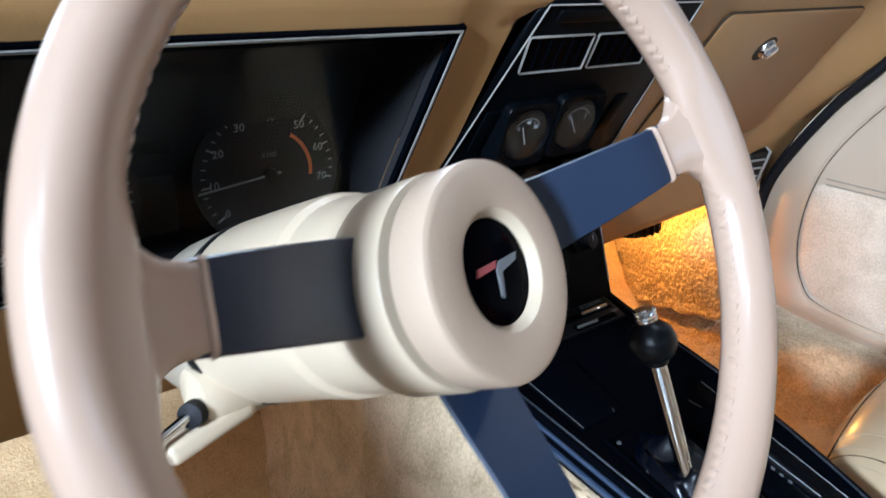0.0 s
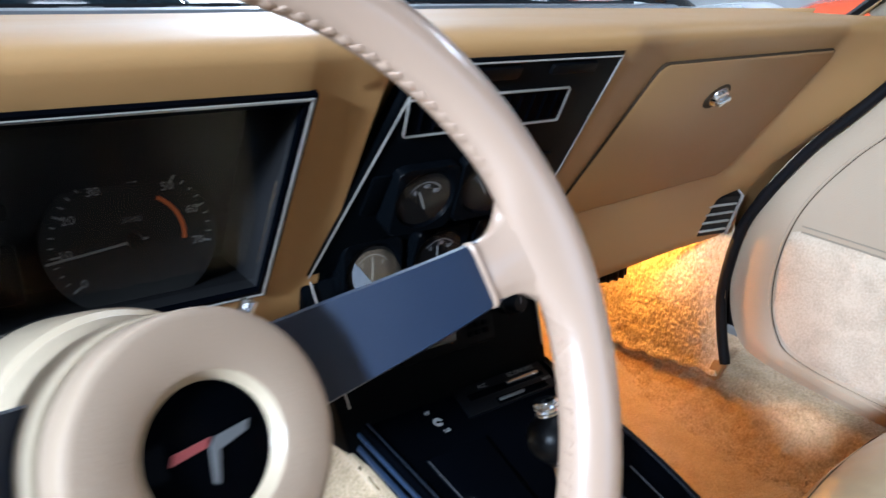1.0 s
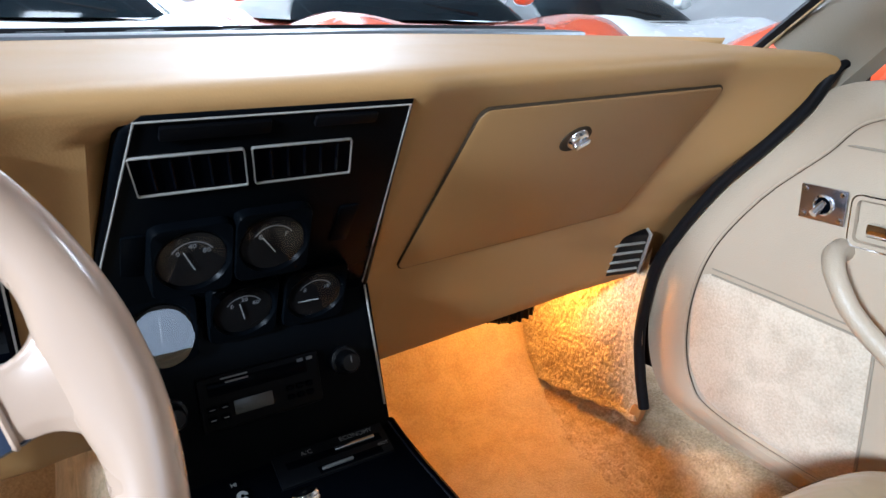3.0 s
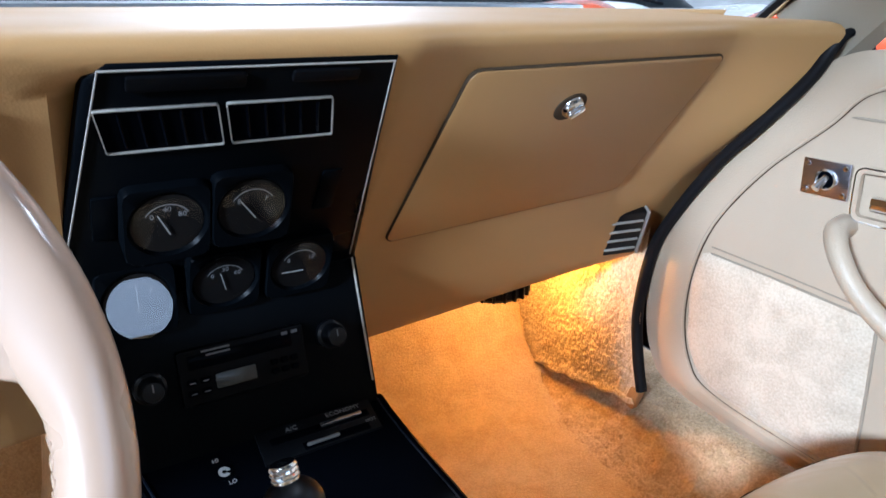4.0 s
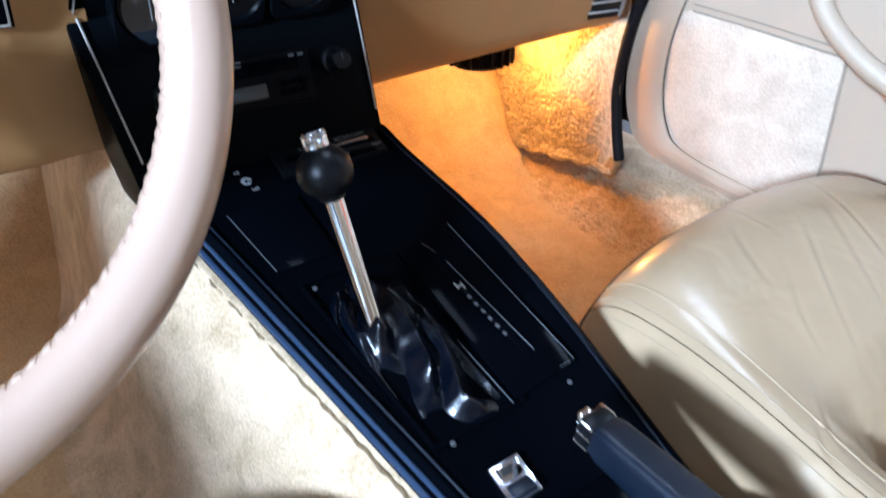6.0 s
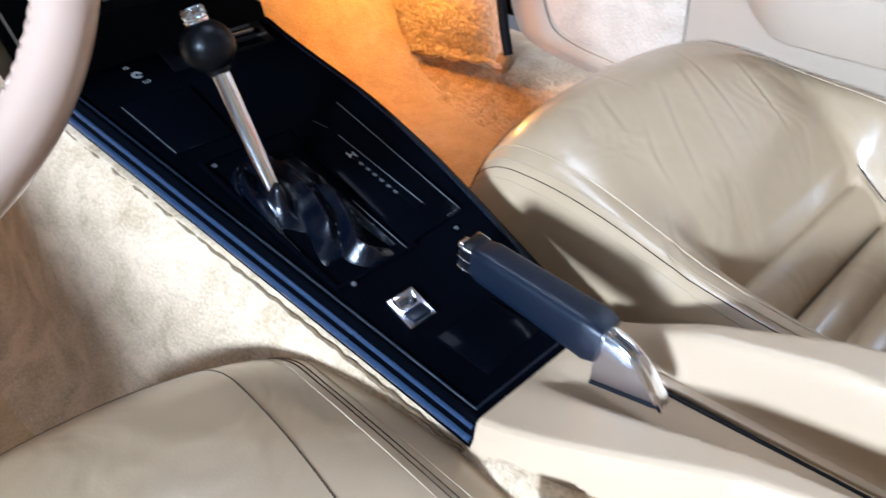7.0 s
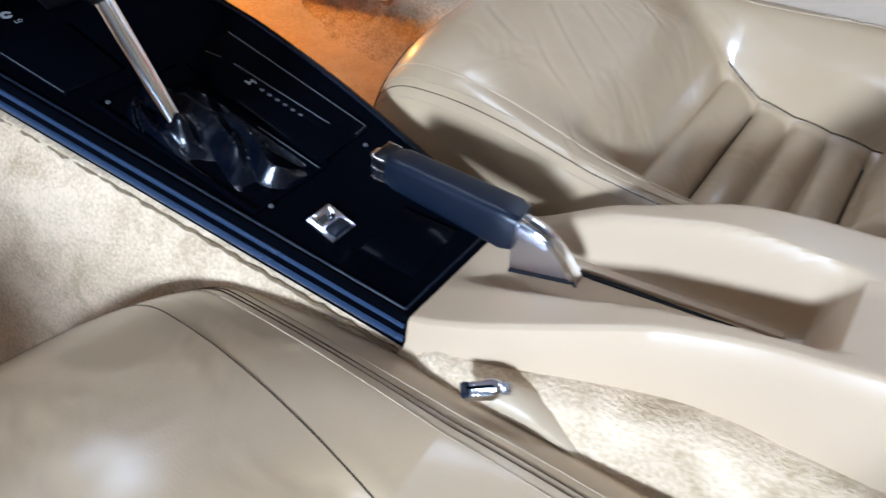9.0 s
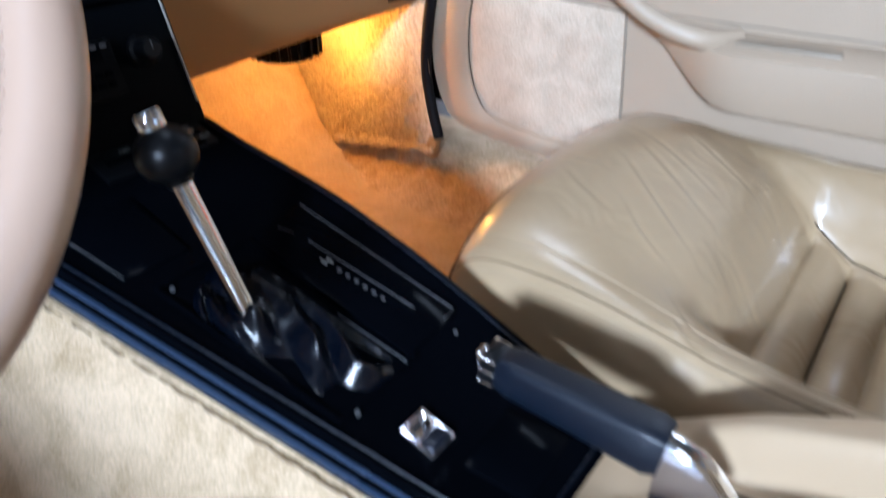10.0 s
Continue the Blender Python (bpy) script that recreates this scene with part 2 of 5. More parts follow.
def box(size, m=None, bevel=0.0, seg=2, bm=None):
    """A bevelled box of that size round the origin of m."""
    b = bmesh.new()
    bmesh.ops.create_cube(b, size=1.0, matrix=Matrix.Diagonal((*size, 1)))
    if bevel:
        bmesh.ops.bevel(b, geom=b.edges[:], offset=min(bevel, min(size) * 0.49), segments=seg, profile=0.5, affect="EDGES")
    if m is not None:
        b.transform(m)
    return merge(bm, b)


def merge(bm, b):
    if bm is None:
        return b
    me = bpy.data.meshes.new("tmp")
    b.to_mesh(me)
    b.free()
    bm.from_mesh(me)
    bpy.data.meshes.remove(me)
    return bm


def at(m, x, y, z):
    return m @ Matrix.Translation((x, y, z))


def plate(poly, m, depth, bevel=0.0, seg=2, bm=None):
    """An extruded outline: poly in the plane of m, from 0 down to -depth."""
    b = bmesh.new()
    f = b.faces.new([b.verts.new((x, y, 0)) for x, y in poly])
    b.normal_update()
    if f.normal.z < 0:
        f.normal_flip()
    r = bmesh.ops.extrude_face_region(b, geom=[f])
    bmesh.ops.translate(b, verts=[g for g in r["geom"] if isinstance(g, bmesh.types.BMVert)], vec=(0, 0, -depth))
    b.normal_update()
    if bevel:
        top = [e for e in b.edges if all(abs(v.co.z) < 1e-7 for v in e.verts)]
        bmesh.ops.bevel(b, geom=top, offset=bevel, segments=seg, profile=0.5, affect="EDGES")
    b.transform(m)
    return merge(bm, b)


def ring_plate(poly, m, width, depth, bm=None):
    """A frame that follows an outline: a strip of that width inside poly, raised by depth."""
    b = bmesh.new()
    n = len(poly)
    P = [Vector((x, y)) for x, y in poly]
    area = sum(P[i].x * P[(i + 1) % n].y - P[(i + 1) % n].x * P[i].y for i in range(n))
    s = 1 if area > 0 else -1
    inner = []
    for i in range(n):
        a, c, d = P[i - 1], P[i], P[(i + 1) % n]
        e1, e2 = (c - a).normalized(), (d - c).normalized()
        n1, n2 = Vector((-e1.y, e1.x)) * s, Vector((-e2.y, e2.x)) * s
        k = (n1 + n2)
        inner.append(c + k * (width / max(1 + n1.dot(n2), 0.3)))
    rings = [[b.verts.new((p.x, p.y, z)) for p in ps] for ps, z in ((P, -0.002), (P, depth), (inner, depth), (inner, -0.002))]
    for k in range(3):
        for i in range(n):
            b.faces.new((rings[k][i], rings[k][(i + 1) % n], rings[k + 1][(i + 1) % n], rings[k + 1][i]))
    b.transform(m)
    return merge(bm, b)


def rounded(w, h, r, seg=4, cx=0.0, cy=0.0):
    pts = []
    for sx, sy, a0 in ((1, 1, 0), (-1, 1, 90), (-1, -1, 180), (1, -1, 270)):
        for k in range(seg + 1):
            a = radians(a0 + 90 * k / seg)
            pts.append((cx + sx * (w / 2 - r) + r * math.cos(a), cy + sy * (h / 2 - r) + r * math.sin(a)))
    return pts


def loft(rows, closed=False, cap=False, bm=None):
    b = bmesh.new()
    V = [[b.verts.new(p) for p in row] for row in rows]
    n = len(rows[0])
    for i in range(len(V) - 1):
        for j in range(n if closed else n - 1):
            k = (j + 1) % n
            b.faces.new((V[i][j], V[i][k], V[i + 1][k], V[i + 1][j]))
    if cap:
        b.faces.new(V[0])
        b.faces.new(V[-1])
    return merge(bm, b)


def spline(pts, n):
    """n + 1 points on a smooth curve through pts."""
    P = [Vector(p) for p in pts]
    P = [P[0] * 2 - P[1]] + P + [P[-1] * 2 - P[-2]]
    out = []
    for k in range(n + 1):
        s = k / n * (len(pts) - 1)
        i = min(int(s), len(pts) - 2)
        t = s - i
        a, b_, c, d = P[i:i + 4]
        out.append(0.5 * ((2 * b_) + (c - a) * t + (2 * a - 5 * b_ + 4 * c - d) * t * t + (3 * b_ - a - 3 * c + d) * t ** 3))
    return out


def tube(path, radius, seg=10, bm=None, closed=False, flat=1.0, cap=True):
    """A round bar along path; radius a number or a function of 0..1; flat squeezes it along its second axis."""
    P = [Vector(p) for p in path]
    n = len(P)
    rows, up = [], None
    for i, p in enumerate(P):
        a = P[i - 1] if (i or closed) else P[0]
        c = P[(i + 1) % n] if (i < n - 1 or closed) else P[-1]
        d = (c - a).normalized()
        if up is None:
            up = d.orthogonal().normalized() if abs(d.z) > 0.95 else Vector((0, 0, 1))
        s = d.cross(up).normalized()
        up = s.cross(d).normalized()
        r = radius(i / (n - 1)) if callable(radius) else radius
        rows.append([p + s * (r * math.cos(2 * math.pi * k / seg)) + up * (r * flat * math.sin(2 * math.pi * k / seg)) for k in range(seg)])
    if closed:
        rows.append(rows[0])
        b = loft(rows, True)
        bmesh.ops.remove_doubles(b, verts=b.verts, dist=1e-6)
        return merge(bm, b)
    return loft(rows, True, cap, bm)


def lathe(profile, m, seg=32, bm=None, cap=True):
    """Turn (radius, height) pairs round the z axis of m."""
    rows = [[m @ Vector((r * math.cos(2 * math.pi * k / seg), r * math.sin(2 * math.pi * k / seg), h)) for k in range(seg)] for r, h in profile]
    return loft(rows, True, cap, bm)


def smoothstep(a, b, x):
    t = min(max((x - a) / (b - a), 0.0), 1.0)
    return t * t * (3 - 2 * t)


def mixv(a, b, t):
    return a + (b - a) * t


def writing(text, m, size, material, parent, name="lettering", align="CENTER"):
    """Raised print in Blender's own font, as a mesh."""
    c = bpy.data.curves.new(name, "FONT")
    c.body, c.size, c.align_x, c.align_y, c.extrude, c.resolution_u = text, size, align, "CENTER", 0.0002, 2
    tmp = bpy.data.objects.new("tmp", c)
    scene.collection.objects.link(tmp)
    dg = bpy.context.evaluated_depsgraph_get()
    b = bmesh.new()
    b.from_mesh(tmp.evaluated_get(dg).to_mesh())
    bpy.data.objects.remove(tmp)
    b.transform(m)
    return part(name, b, material, parent, "", False)


# ---- shapes of the cabin ----
def dash_shift(x):
    """How far the dash face lies forward of its middle, along the car's width."""
    pts = ((-0.72, -0.03), (-0.222, -0.03), (-0.19, -0.0225), (0.085, -0.0225), (0.149, -0.005), (0.54, 0.035), (0.72, 0.045))
    for (a, ya), (b, yb) in zip(pts, pts[1:]):
        if x <= b:
            return ya + (yb - ya) * (x - a) / (b - a)
    return pts[-1][1]


def dash_end(x, z):
    if x > 0.662:
        top = smoothstep(0.74, 0.86, z)
        return 0.035 * top - 0.066 * smoothstep(0.57, 0.86, z) * (1 - top)
    return -0.066 * min(max((abs(x) - 0.541) / 0.12, 0.0), 1.0) ** 1.7 * smoothstep(0.57, 0.86, z)


def dash_y(x, z):
    y = -0.05 + (0.858 - z) * 0.735 if z > 0.67 else 0.088 + (0.67 - z) * 0.46
    y += dash_shift(x) + dash_end(x, z)
    xr = 0.105 - 0.16 * (z - 0.662)
    mid = smoothstep(-0.16, -0.14, x) * (1 - smoothstep(xr - 0.024, xr - 0.004, x))
    return y + mid * 0.03 * (1 - smoothstep(0.855, 0.864, z))


def dash_far(x):
    return 0.47 - 2.0 * max(abs(x) - 0.3, 0) ** 2


def dash_top(x):
    return 0.9 + 0.006 * smoothstep(-0.3, 0.4, x)


def on_dash(x, z, off=0.0):
    n = Vector((0, -0.81, -0.585)) if z > 0.67 else Vector((0, -0.91, -0.415))
    return Vector((x, dash_y(x, z), z)) + n * off


# upper gauge stack, radio panel and console plate: one frame each
UP = frame_matrix((0, -0.085, 0.871), (1, 0, 0), (0, -0.748, 1))
RAD = frame_matrix((0, 0.071, 0.662), (1, 0, 0), (0, 0.27, 1))
CON = frame_matrix((0, -0.449, 0.354), (1, 0, 0), (0, 1, 0.334))


def up_v(z):
    return (z - 0.871) * math.hypot(1, 0.748)


def rad_v(z):
    return (z - 0.662) * math.hypot(1, 0.27)


def con_v(y):
    return (y + 0.449) * math.hypot(1, 0.334)


def con_left(y):
    return -0.049 - 0.197 * (y + 0.455)


def con_right(y):
    return 0.118 + 0.018 * smoothstep(-0.46, -0.20, y) - 0.02 * smoothstep(-0.15, 0.04, y)


def con_z(y):
    return 0.354 + 0.334 * (y + 0.449)


# ---- the hall and its floor ----
HX0, HX1, HY0, HY1, HZ = -4.6, 6.0, -5.0, 7.5, 3.9
thing("floor", box((HX1 - HX0, HY1 - HY0, 0.1), Matrix.Translation(((HX0 + HX1) / 2, (HY0 + HY1) / 2, -0.05))), "hall_floor",
              "grey polished concrete showroom floor", "floor", "structure")
thing("ceiling", box((HX1 - HX0, HY1 - HY0, 0.12), Matrix.Translation(((HX0 + HX1) / 2, (HY0 + HY1) / 2, HZ + 0.06))), "hall_wall_dim",
      "showroom ceiling in darkened grey", "ceiling", "structure")
# only the north wall is white; the east one is darkened to weaken bounced light
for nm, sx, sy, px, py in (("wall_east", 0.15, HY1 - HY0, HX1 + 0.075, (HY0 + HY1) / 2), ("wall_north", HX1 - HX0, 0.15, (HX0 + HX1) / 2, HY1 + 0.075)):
    thing(nm, box((sx, sy, HZ), Matrix.Translation((px, py, HZ / 2))), "hall_white" if nm == "wall_north" else "hall_wall_dim", "painted showroom wall", "wall", "structure")
b = box((0.15, 1.9, HZ), Matrix.Translation((HX0 - 0.075, HY0 + 0.95, HZ / 2)))
box((0.15, HY1 - 2.2, HZ), Matrix.Translation((HX0 - 0.075, (HY1 + 2.2) / 2, HZ / 2)), bm=b)
box((0.15, 5.3, HZ - 3.2), Matrix.Translation((HX0 - 0.075, -0.45, (HZ + 3.2) / 2)), bm=b)
south = box((HX1 - HX0, 0.15, 1.1), Matrix.Translation(((HX0 + HX1) / 2, HY0 - 0.075, 0.55)))
box((HX1 - HX0, 0.15, HZ - 2.9), Matrix.Translation(((HX0 + HX1) / 2, HY0 - 0.075, (HZ + 2.9) / 2)), bm=south)
for xa, xb in ((HX0, -2.15), (2.95, HX1)):
    box((xb - xa, 0.15, 1.8), Matrix.Translation(((xa + xb) / 2, HY0 - 0.075, 2.0)), bm=south)
thing("wall_south", south, "hall_wall_dim", "darkened grey showroom wall with a long window opening", "wall", "structure")
thing("wall_west", b, "hall_wall_dim", "darkened grey showroom wall with a wide open gate", "wall", "structure")
for lx, ly, lw in HALL_LIGHTS:
    lamp = root("ceiling_light", (lx, ly, HZ), "white fluorescent panel light on the ceiling", "ceiling light", "hall lights")
    part("housing", box((0.51, 1.56, 0.06), Matrix.Translation((lx, ly, HZ - 0.035)), 0.01), "hall_wall_dim", lamp)
    part("diffuser", box((0.45, 1.5, 0.02), Matrix.Translation((lx, ly, HZ - 0.07)), 0.004), "tube", lamp)

# ---- the car's shell ----
# carpeted floor with the toe board
rows = []
for k in range(31):
    x = -0.80 + 1.6 * k / 30
    rows.append([Vector((x, y, z)) for y, z in ((-1.10, 0.15), (-0.6, 0.15), (-0.2, 0.148), (0.1, 0.148), (0.3, 0.155), (0.40, 0.18), (0.47, 0.24), (0.55, 0.36), (0.62, 0.50), (0.64, 0.62))])
thing("carpet_floor", loft(rows), "floor_carpet", "tan cut-pile carpet on the car's floor", "carpet", "structure")
thing("floor_pan", box((1.62, 1.9, 0.04), Matrix.Translation((0, -0.25, 0.12)), 0.01), "rubber", "black underbody floor pan of the car", "floor pan", "structure")
# tunnel
rows = []
for k in range(49):
    y = -1.10 + 1.72 * k / 48
    yl = min(max(y, -0.456), 0.03)
    zt = con_z(yl) - 0.030 if y > -0.46 else 0.335 + 0.02 * smoothstep(-0.46, -0.7, y)
    xl, xr = con_left(yl) + 0.006, con_right(yl) - 0.002
    if y < -0.456:
        xl, xr = -0.048 + 0.055 * smoothstep(-0.456, -0.85, y), 0.118 + 0.05 * smoothstep(-0.456, -0.7, y)
    sec = [(xl - 0.17, 0.145), (xl - 0.125, 0.165), (xl - 0.085, 0.22), (xl - 0.045, zt - 0.06), (xl - 0.018, zt - 0.012), (xl + 0.01, zt + 0.004),
           (xr - 0.01, zt + 0.004), (xr + 0.010, zt - 0.012), (xr + 0.032, zt - 0.07), (xr + 0.06, 0.24), (xr + 0.10, 0.175), (xr + 0.17, 0.145)]
    rows.append([Vector((p.x, y, p.y)) for p in (Vector(q) for q in spline([(a, c, 0) for a, c in sec], 40))])
thing("tunnel_carpet", loft(rows), "carpet", "tan cut-pile carpet over the transmission tunnel", "carpet", "structure")
# bound edges of the tunnel carpet along the console's two sides
for side in (-1, 1):
    path = []
    for k in range(161):
        y = -0.452 + 0.47 * k / 160
        x = con_left(y) - 0.0075 if side < 0 else con_right(y) + 0.0070
        path.append((x + 0.0006 * math.sin(k * 0.61) + 0.0004 * math.sin(k * 1.37), y, con_z(y) - 0.0318 + 0.0005 * math.sin(k * 0.9)))
    thing("carpet_binding", tube(path, lambda t: 0.0021 + 0.0003 * math.sin(t * 140), 7), "binding", "frayed brown binding along the carpet's cut edge", "carpet", "structure")
# firewall, rear bulkhead, sills
thing("firewall", box((1.6, 0.03, 0.8), Matrix.Translation((0, 0.66, 0.5)), 0.004), "rubber", "black insulated firewall behind the dash", "firewall", "structure")
thing("rear_bulkhead", box((1.6, 0.04, 0.75), Matrix.Translation((0, -1.24, 0.5)), 0.004), "carpet", "tan carpeted bulkhead behind the seats", "bulkhead", "structure")
def tufts(p, fine=0.0056, deep=0.0044):
    """Relief of a looped pile: clumps with dark gaps between them."""
    q = Vector(p) / fine
    q.z *= 0.75
    d = noise.voronoi(q)[0]
    return deep * (1 - min(d[0] * 1.25, 1.0) ** 1.6 + 0.9 * noise.noise(Vector(p) * 38) + 0.35 * noise.noise(Vector(p) * 120))


def hem_z(y):
    return 0.252 - 0.16 * (y - 0.175) + 0.0035 * math.sin(y * 95)


sill_sec = ((-0.20, 0.144), (-0.135, 0.149), (-0.095, 0.165), (-0.060, 0.192), (-0.030, 0.222), (0.0, 0.240), (0.06, 0.247), (0.13, 0.237), (0.145, 0.20), (0.145, 0.10))
sill_curve = spline([(a, c, 0) for a, c in sill_sec], 90)
for side, nm in ((1, "passenger"), (-1, "driver")):
    rows = []
    for k in range(201 if side > 0 else 13):
        y = (-0.25 + 0.86 * k / 200) if side > 0 else (-1.2 + 1.80 * k / 12)
        row = []
        for q in sill_curve:
            p = Vector((side * (0.735 + q.x + 0.012 * math.sin(y * 5)), y, q.y))
            if side > 0 and q.x < 0.1:
                w = tufts(p, 0.0065, 0.0052) * smoothstep(-0.20, -0.12, q.x) * (1 - 0.65 * smoothstep(-0.03, 0.01, q.x)) - 0.002
                p += Vector((-0.5 * w, 0, 0.85 * w))
            row.append(p)
        rows.append(row)
    if side > 0:
        for y in (-0.7, -1.2):
            rows.insert(0, [Vector((q.x, y, q.z)) for q in rows[0]])
    thing("door_sill", loft(rows), "sill" if side > 0 else "plastic", "tan carpeted door sill beside the footwell" if side > 0 else "tan door sill below the open door", "sill", "structure")

# kick panel with its hemmed carpet
kick = root("kick_panel", (0.70, 0.36, 0.20), "tan carpeted kick panel with a hemmed lower edge", "kick panel", kind="structure")
rows = []
for k in range(201):
    y = 0.175 + 0.40 * k / 200
    bot = hem_z(y)
    row = []
    for j in range(171):
        z = bot + (0.60 - bot) * j / 170
        x = 0.694 + 0.012 * math.sin(z * 9 + y * 7) - 0.015 * smoothstep(0.36, 0.56, z) - 0.006 * (1 - smoothstep(0.0, 0.02, z - bot))
        row.append(Vector((x - tufts((x, y, z)) * smoothstep(0.180, 0.215, y), y, z)))
    rows.append(row)
part("carpet_face", loft(rows), "shag", kick)
part("hem", tube([(0.685 + 0.003 * math.sin(y * 60), y, hem_z(y) - 0.001) for y in [0.172 + 0.40 * k / 60 for k in range(61)]], 0.0065, 8), "shag", kick, "rolled carpet hem")
part("end_clip", box((0.018, 0.022, 0.040), pose(0.690, 0.178, 0.252, 18, 0, 0), 0.004), "dash", kick, "brown corner clip")

# ---- dashboard ----
dash = root("dashboard", (0.0, 0.15, 0.52), "tan vinyl dashboard with a padded top and black instrument panels", "dashboard")
CX0, CX1, CZ0, CZ1 = -0.62, -0.222, 0.672, 0.852
xs = sorted(set([round(-0.72 + 0.02 * k, 4) for k in range(69)] + [CX0, CX1, 0.07, 0.09, 0.541, 0.55, 0.57, 0.59, 0.61, 0.63, 0.65, 0.661, 0.663, 0.69, 0.72]))
zs = sorted(set([0.523, 0.54, 0.57, 0.60, 0.63, 0.65, 0.664, CZ0, 0.68, 0.71, 0.74, 0.77, 0.80, 0.83, CZ1, 0.858, 0.868]))


def dash_ring(x):
    top = dash_top(x)
    yf, yc = dash_far(x), dash_y(x, 0.868)
    col = [Vector((x, dash_y(x, 0.523) + 0.16, 0.53)), Vector((x, dash_y(x, 0.523) + 0.03, 0.517)), Vector((x, dash_y(x, 0.523) + 0.010, 0.515))]
    col += [Vector((x, dash_y(x, z), z)) for z in zs]
    for a, c in ((-0.0060, 0.876), (-0.0078, 0.8815), (-0.0060, 0.8870), (0.000, 0.8915), (0.014, 0.8945), (0.045, 0.8960), (0.10, 0.8965)):
        col.append(Vector((x, yc + a, c)))
    for t in (0.3, 0.6, 1.0):
        col.append(Vector((x, mixv(yc + 0.10, yf, t), mixv(0.8965, top, t))))
    col.append(Vector((x, yf + 0.02, top - 0.03)))
    return col


b = bmesh.new()
V = [[b.verts.new(p) for p in dash_ring(x)] for x in xs]
off = 3
for i in range(len(xs) - 1):
    for j in range(len(V[0]) - 1):
        zj = zs[j - off] if off <= j < off + len(zs) - 1 else None
        if zj is not None and CX0 - 1e-6 <= xs[i] < CX1 - 1e-6 and CZ0 - 1e-6 <= zj < CZ1 - 1e-6:
            continue
        b.faces.new((V[i][j], V[i][j + 1], V[i + 1][j + 1], V[i + 1][j]))
b.faces.new(V[-1])
part("dash_body", b, "dash", dash)

# glove box: dark gap, door, lock knob
GM = frame_matrix(on_dash(0.345, 0.763), on_dash(0.54, 0.763) - on_dash(0.15, 0.763), on_dash(0.345, 0.84) - on_dash(0.345, 0.69))


def glove_outline(grow):
    w, h = 0.392 + grow, (0.856 - 0.668) * 1.24 + grow
    return rounded(w, h, 0.012, 4)


part("glove_gap", plate(glove_outline(0.0022), at(GM, 0, 0, 0.0034), 0.006), "crease", dash, "dark gap round the glove box door")
gd = part("glove_box_door", plate(glove_outline(0.0), at(GM, 0, 0, 0.0042), 0.006, 0.0012), "dash", dash)
KM = at(GM, -0.034, 0.063, 0.0042)
part("lock_recess", plate([(0.022 * math.cos(radians(a)), 0.018 * math.sin(radians(a))) for a in range(0, 360, 12)], at(KM, -0.001, -0.001, 0.0012), 0.003, 0.0008), "crease", gd, "dark oval lock recess")
part("glove_lock", lathe([(0.0, 0.0), (0.0135, 0.0), (0.0135, 0.0025), (0.0122, 0.0045), (0.0112, 0.0065), (0.009, 0.0075), (0.0, 0.008)], KM, 24), "chrome", gd, "chrome twist lock")
part("thumb_turn", box((0.0205, 0.0075, 0.007), at(KM, 0, 0, 0.0095) @ pose(0, 0, 0, 0, 0, 35), 0.003, 3), "chrome", dash, "chrome thumb turn of the glove box")

# side air vent at the passenger's end
VM = frame_matrix(on_dash(0.607, 0.578, -0.002), (0.058, -0.022, 0.004), on_dash(0.60, 0.62) - on_dash(0.607, 0.535))
part("vent_housing", box((0.060, 0.088, 0.020), at(VM, 0, 0, 0.0), 0.004), "satin", dash, "black side air vent")
for k in range(4):
    part("vent_slat", box((0.052, 0.0018, 0.011), at(VM, -0.001, -0.028 + 0.019 * k, 0.0090), 0.001), "silver", dash)
part("vent_trim", box((0.004, 0.088, 0.022), at(VM, 0.032, 0, 0.001), 0.0015), "silver", dash)

# defroster strip and its openings
lip_rows, slot_rows = [], []
for k in range(41):
    x = -0.66 + 1.26 * k / 40
    yf, tz = dash_far(x), dash_top(x)
    lip_rows.append([Vector((x, yf - 0.008, tz - 0.004)), Vector((x, yf - 0.006, tz + 0.004)), Vector((x, yf + 0.004, tz + 0.006)), Vector((x, yf + 0.036, tz + 0.007)), Vector((x, yf + 0.040, tz - 0.006))])
    slot_rows.append([Vector((x, yf + 0.036, tz - 0.004)), Vector((x, yf + 0.085, tz - 0.002)), Vector((x, yf + 0.090, tz + 0.012)), Vector((x, yf + 0.120, tz + 0.010)), Vector((x, yf + 0.125, tz - 0.03))])
part("cowl_lip", loft(lip_rows), "cowl", dash, "grey plastic cowl lip")
part("defroster_slot", loft(slot_rows), "rubber", dash, "black defroster slot along the windshield")
for k in range(7):
    x = -0.52 + 0.13 * k
    part("cowl_rib", box((0.0030, 0.075, 0.003), pose(x, dash_far(x) + 0.066, dash_top(x) + 0.007, 0, 0, -52), 0.001), "cluster_line", dash)

# instrument cluster in its recess
clu = root("instrument_cluster", (-0.42, 0.09, 0.68), "black instrument cluster with speedometer and tachometer behind a clear lens", "instrument cluster")
DEEP = 0.105
ring = [on_dash(CX0, CZ0), on_dash(CX1, CZ0), on_dash(CX1, CZ1), on_dash(CX0, CZ1)]
back = [p + Vector((0, DEEP, 0)) for p in ring]
b = loft([ring, back], closed=True)
b.faces.new([v for v in b.verts if min((v.co - q).length for q in back) < 1e-4])
part("housing", b, "pod", clu, recalc=False)
CM = frame_matrix(on_dash((CX0 + CX1) / 2, (CZ0 + CZ1) / 2), (1, 0, 0), ring[2] - ring[1])
cw, ch = CX1 - CX0, (ring[2] - ring[1]).length


def cluster_edge(g):
    return [(-cw / 2 - g, -ch / 2 - g), (cw / 2 + g, -ch / 2 - g), (cw / 2 + g, ch / 2 + g), (-cw / 2 - g, ch / 2 + g)]


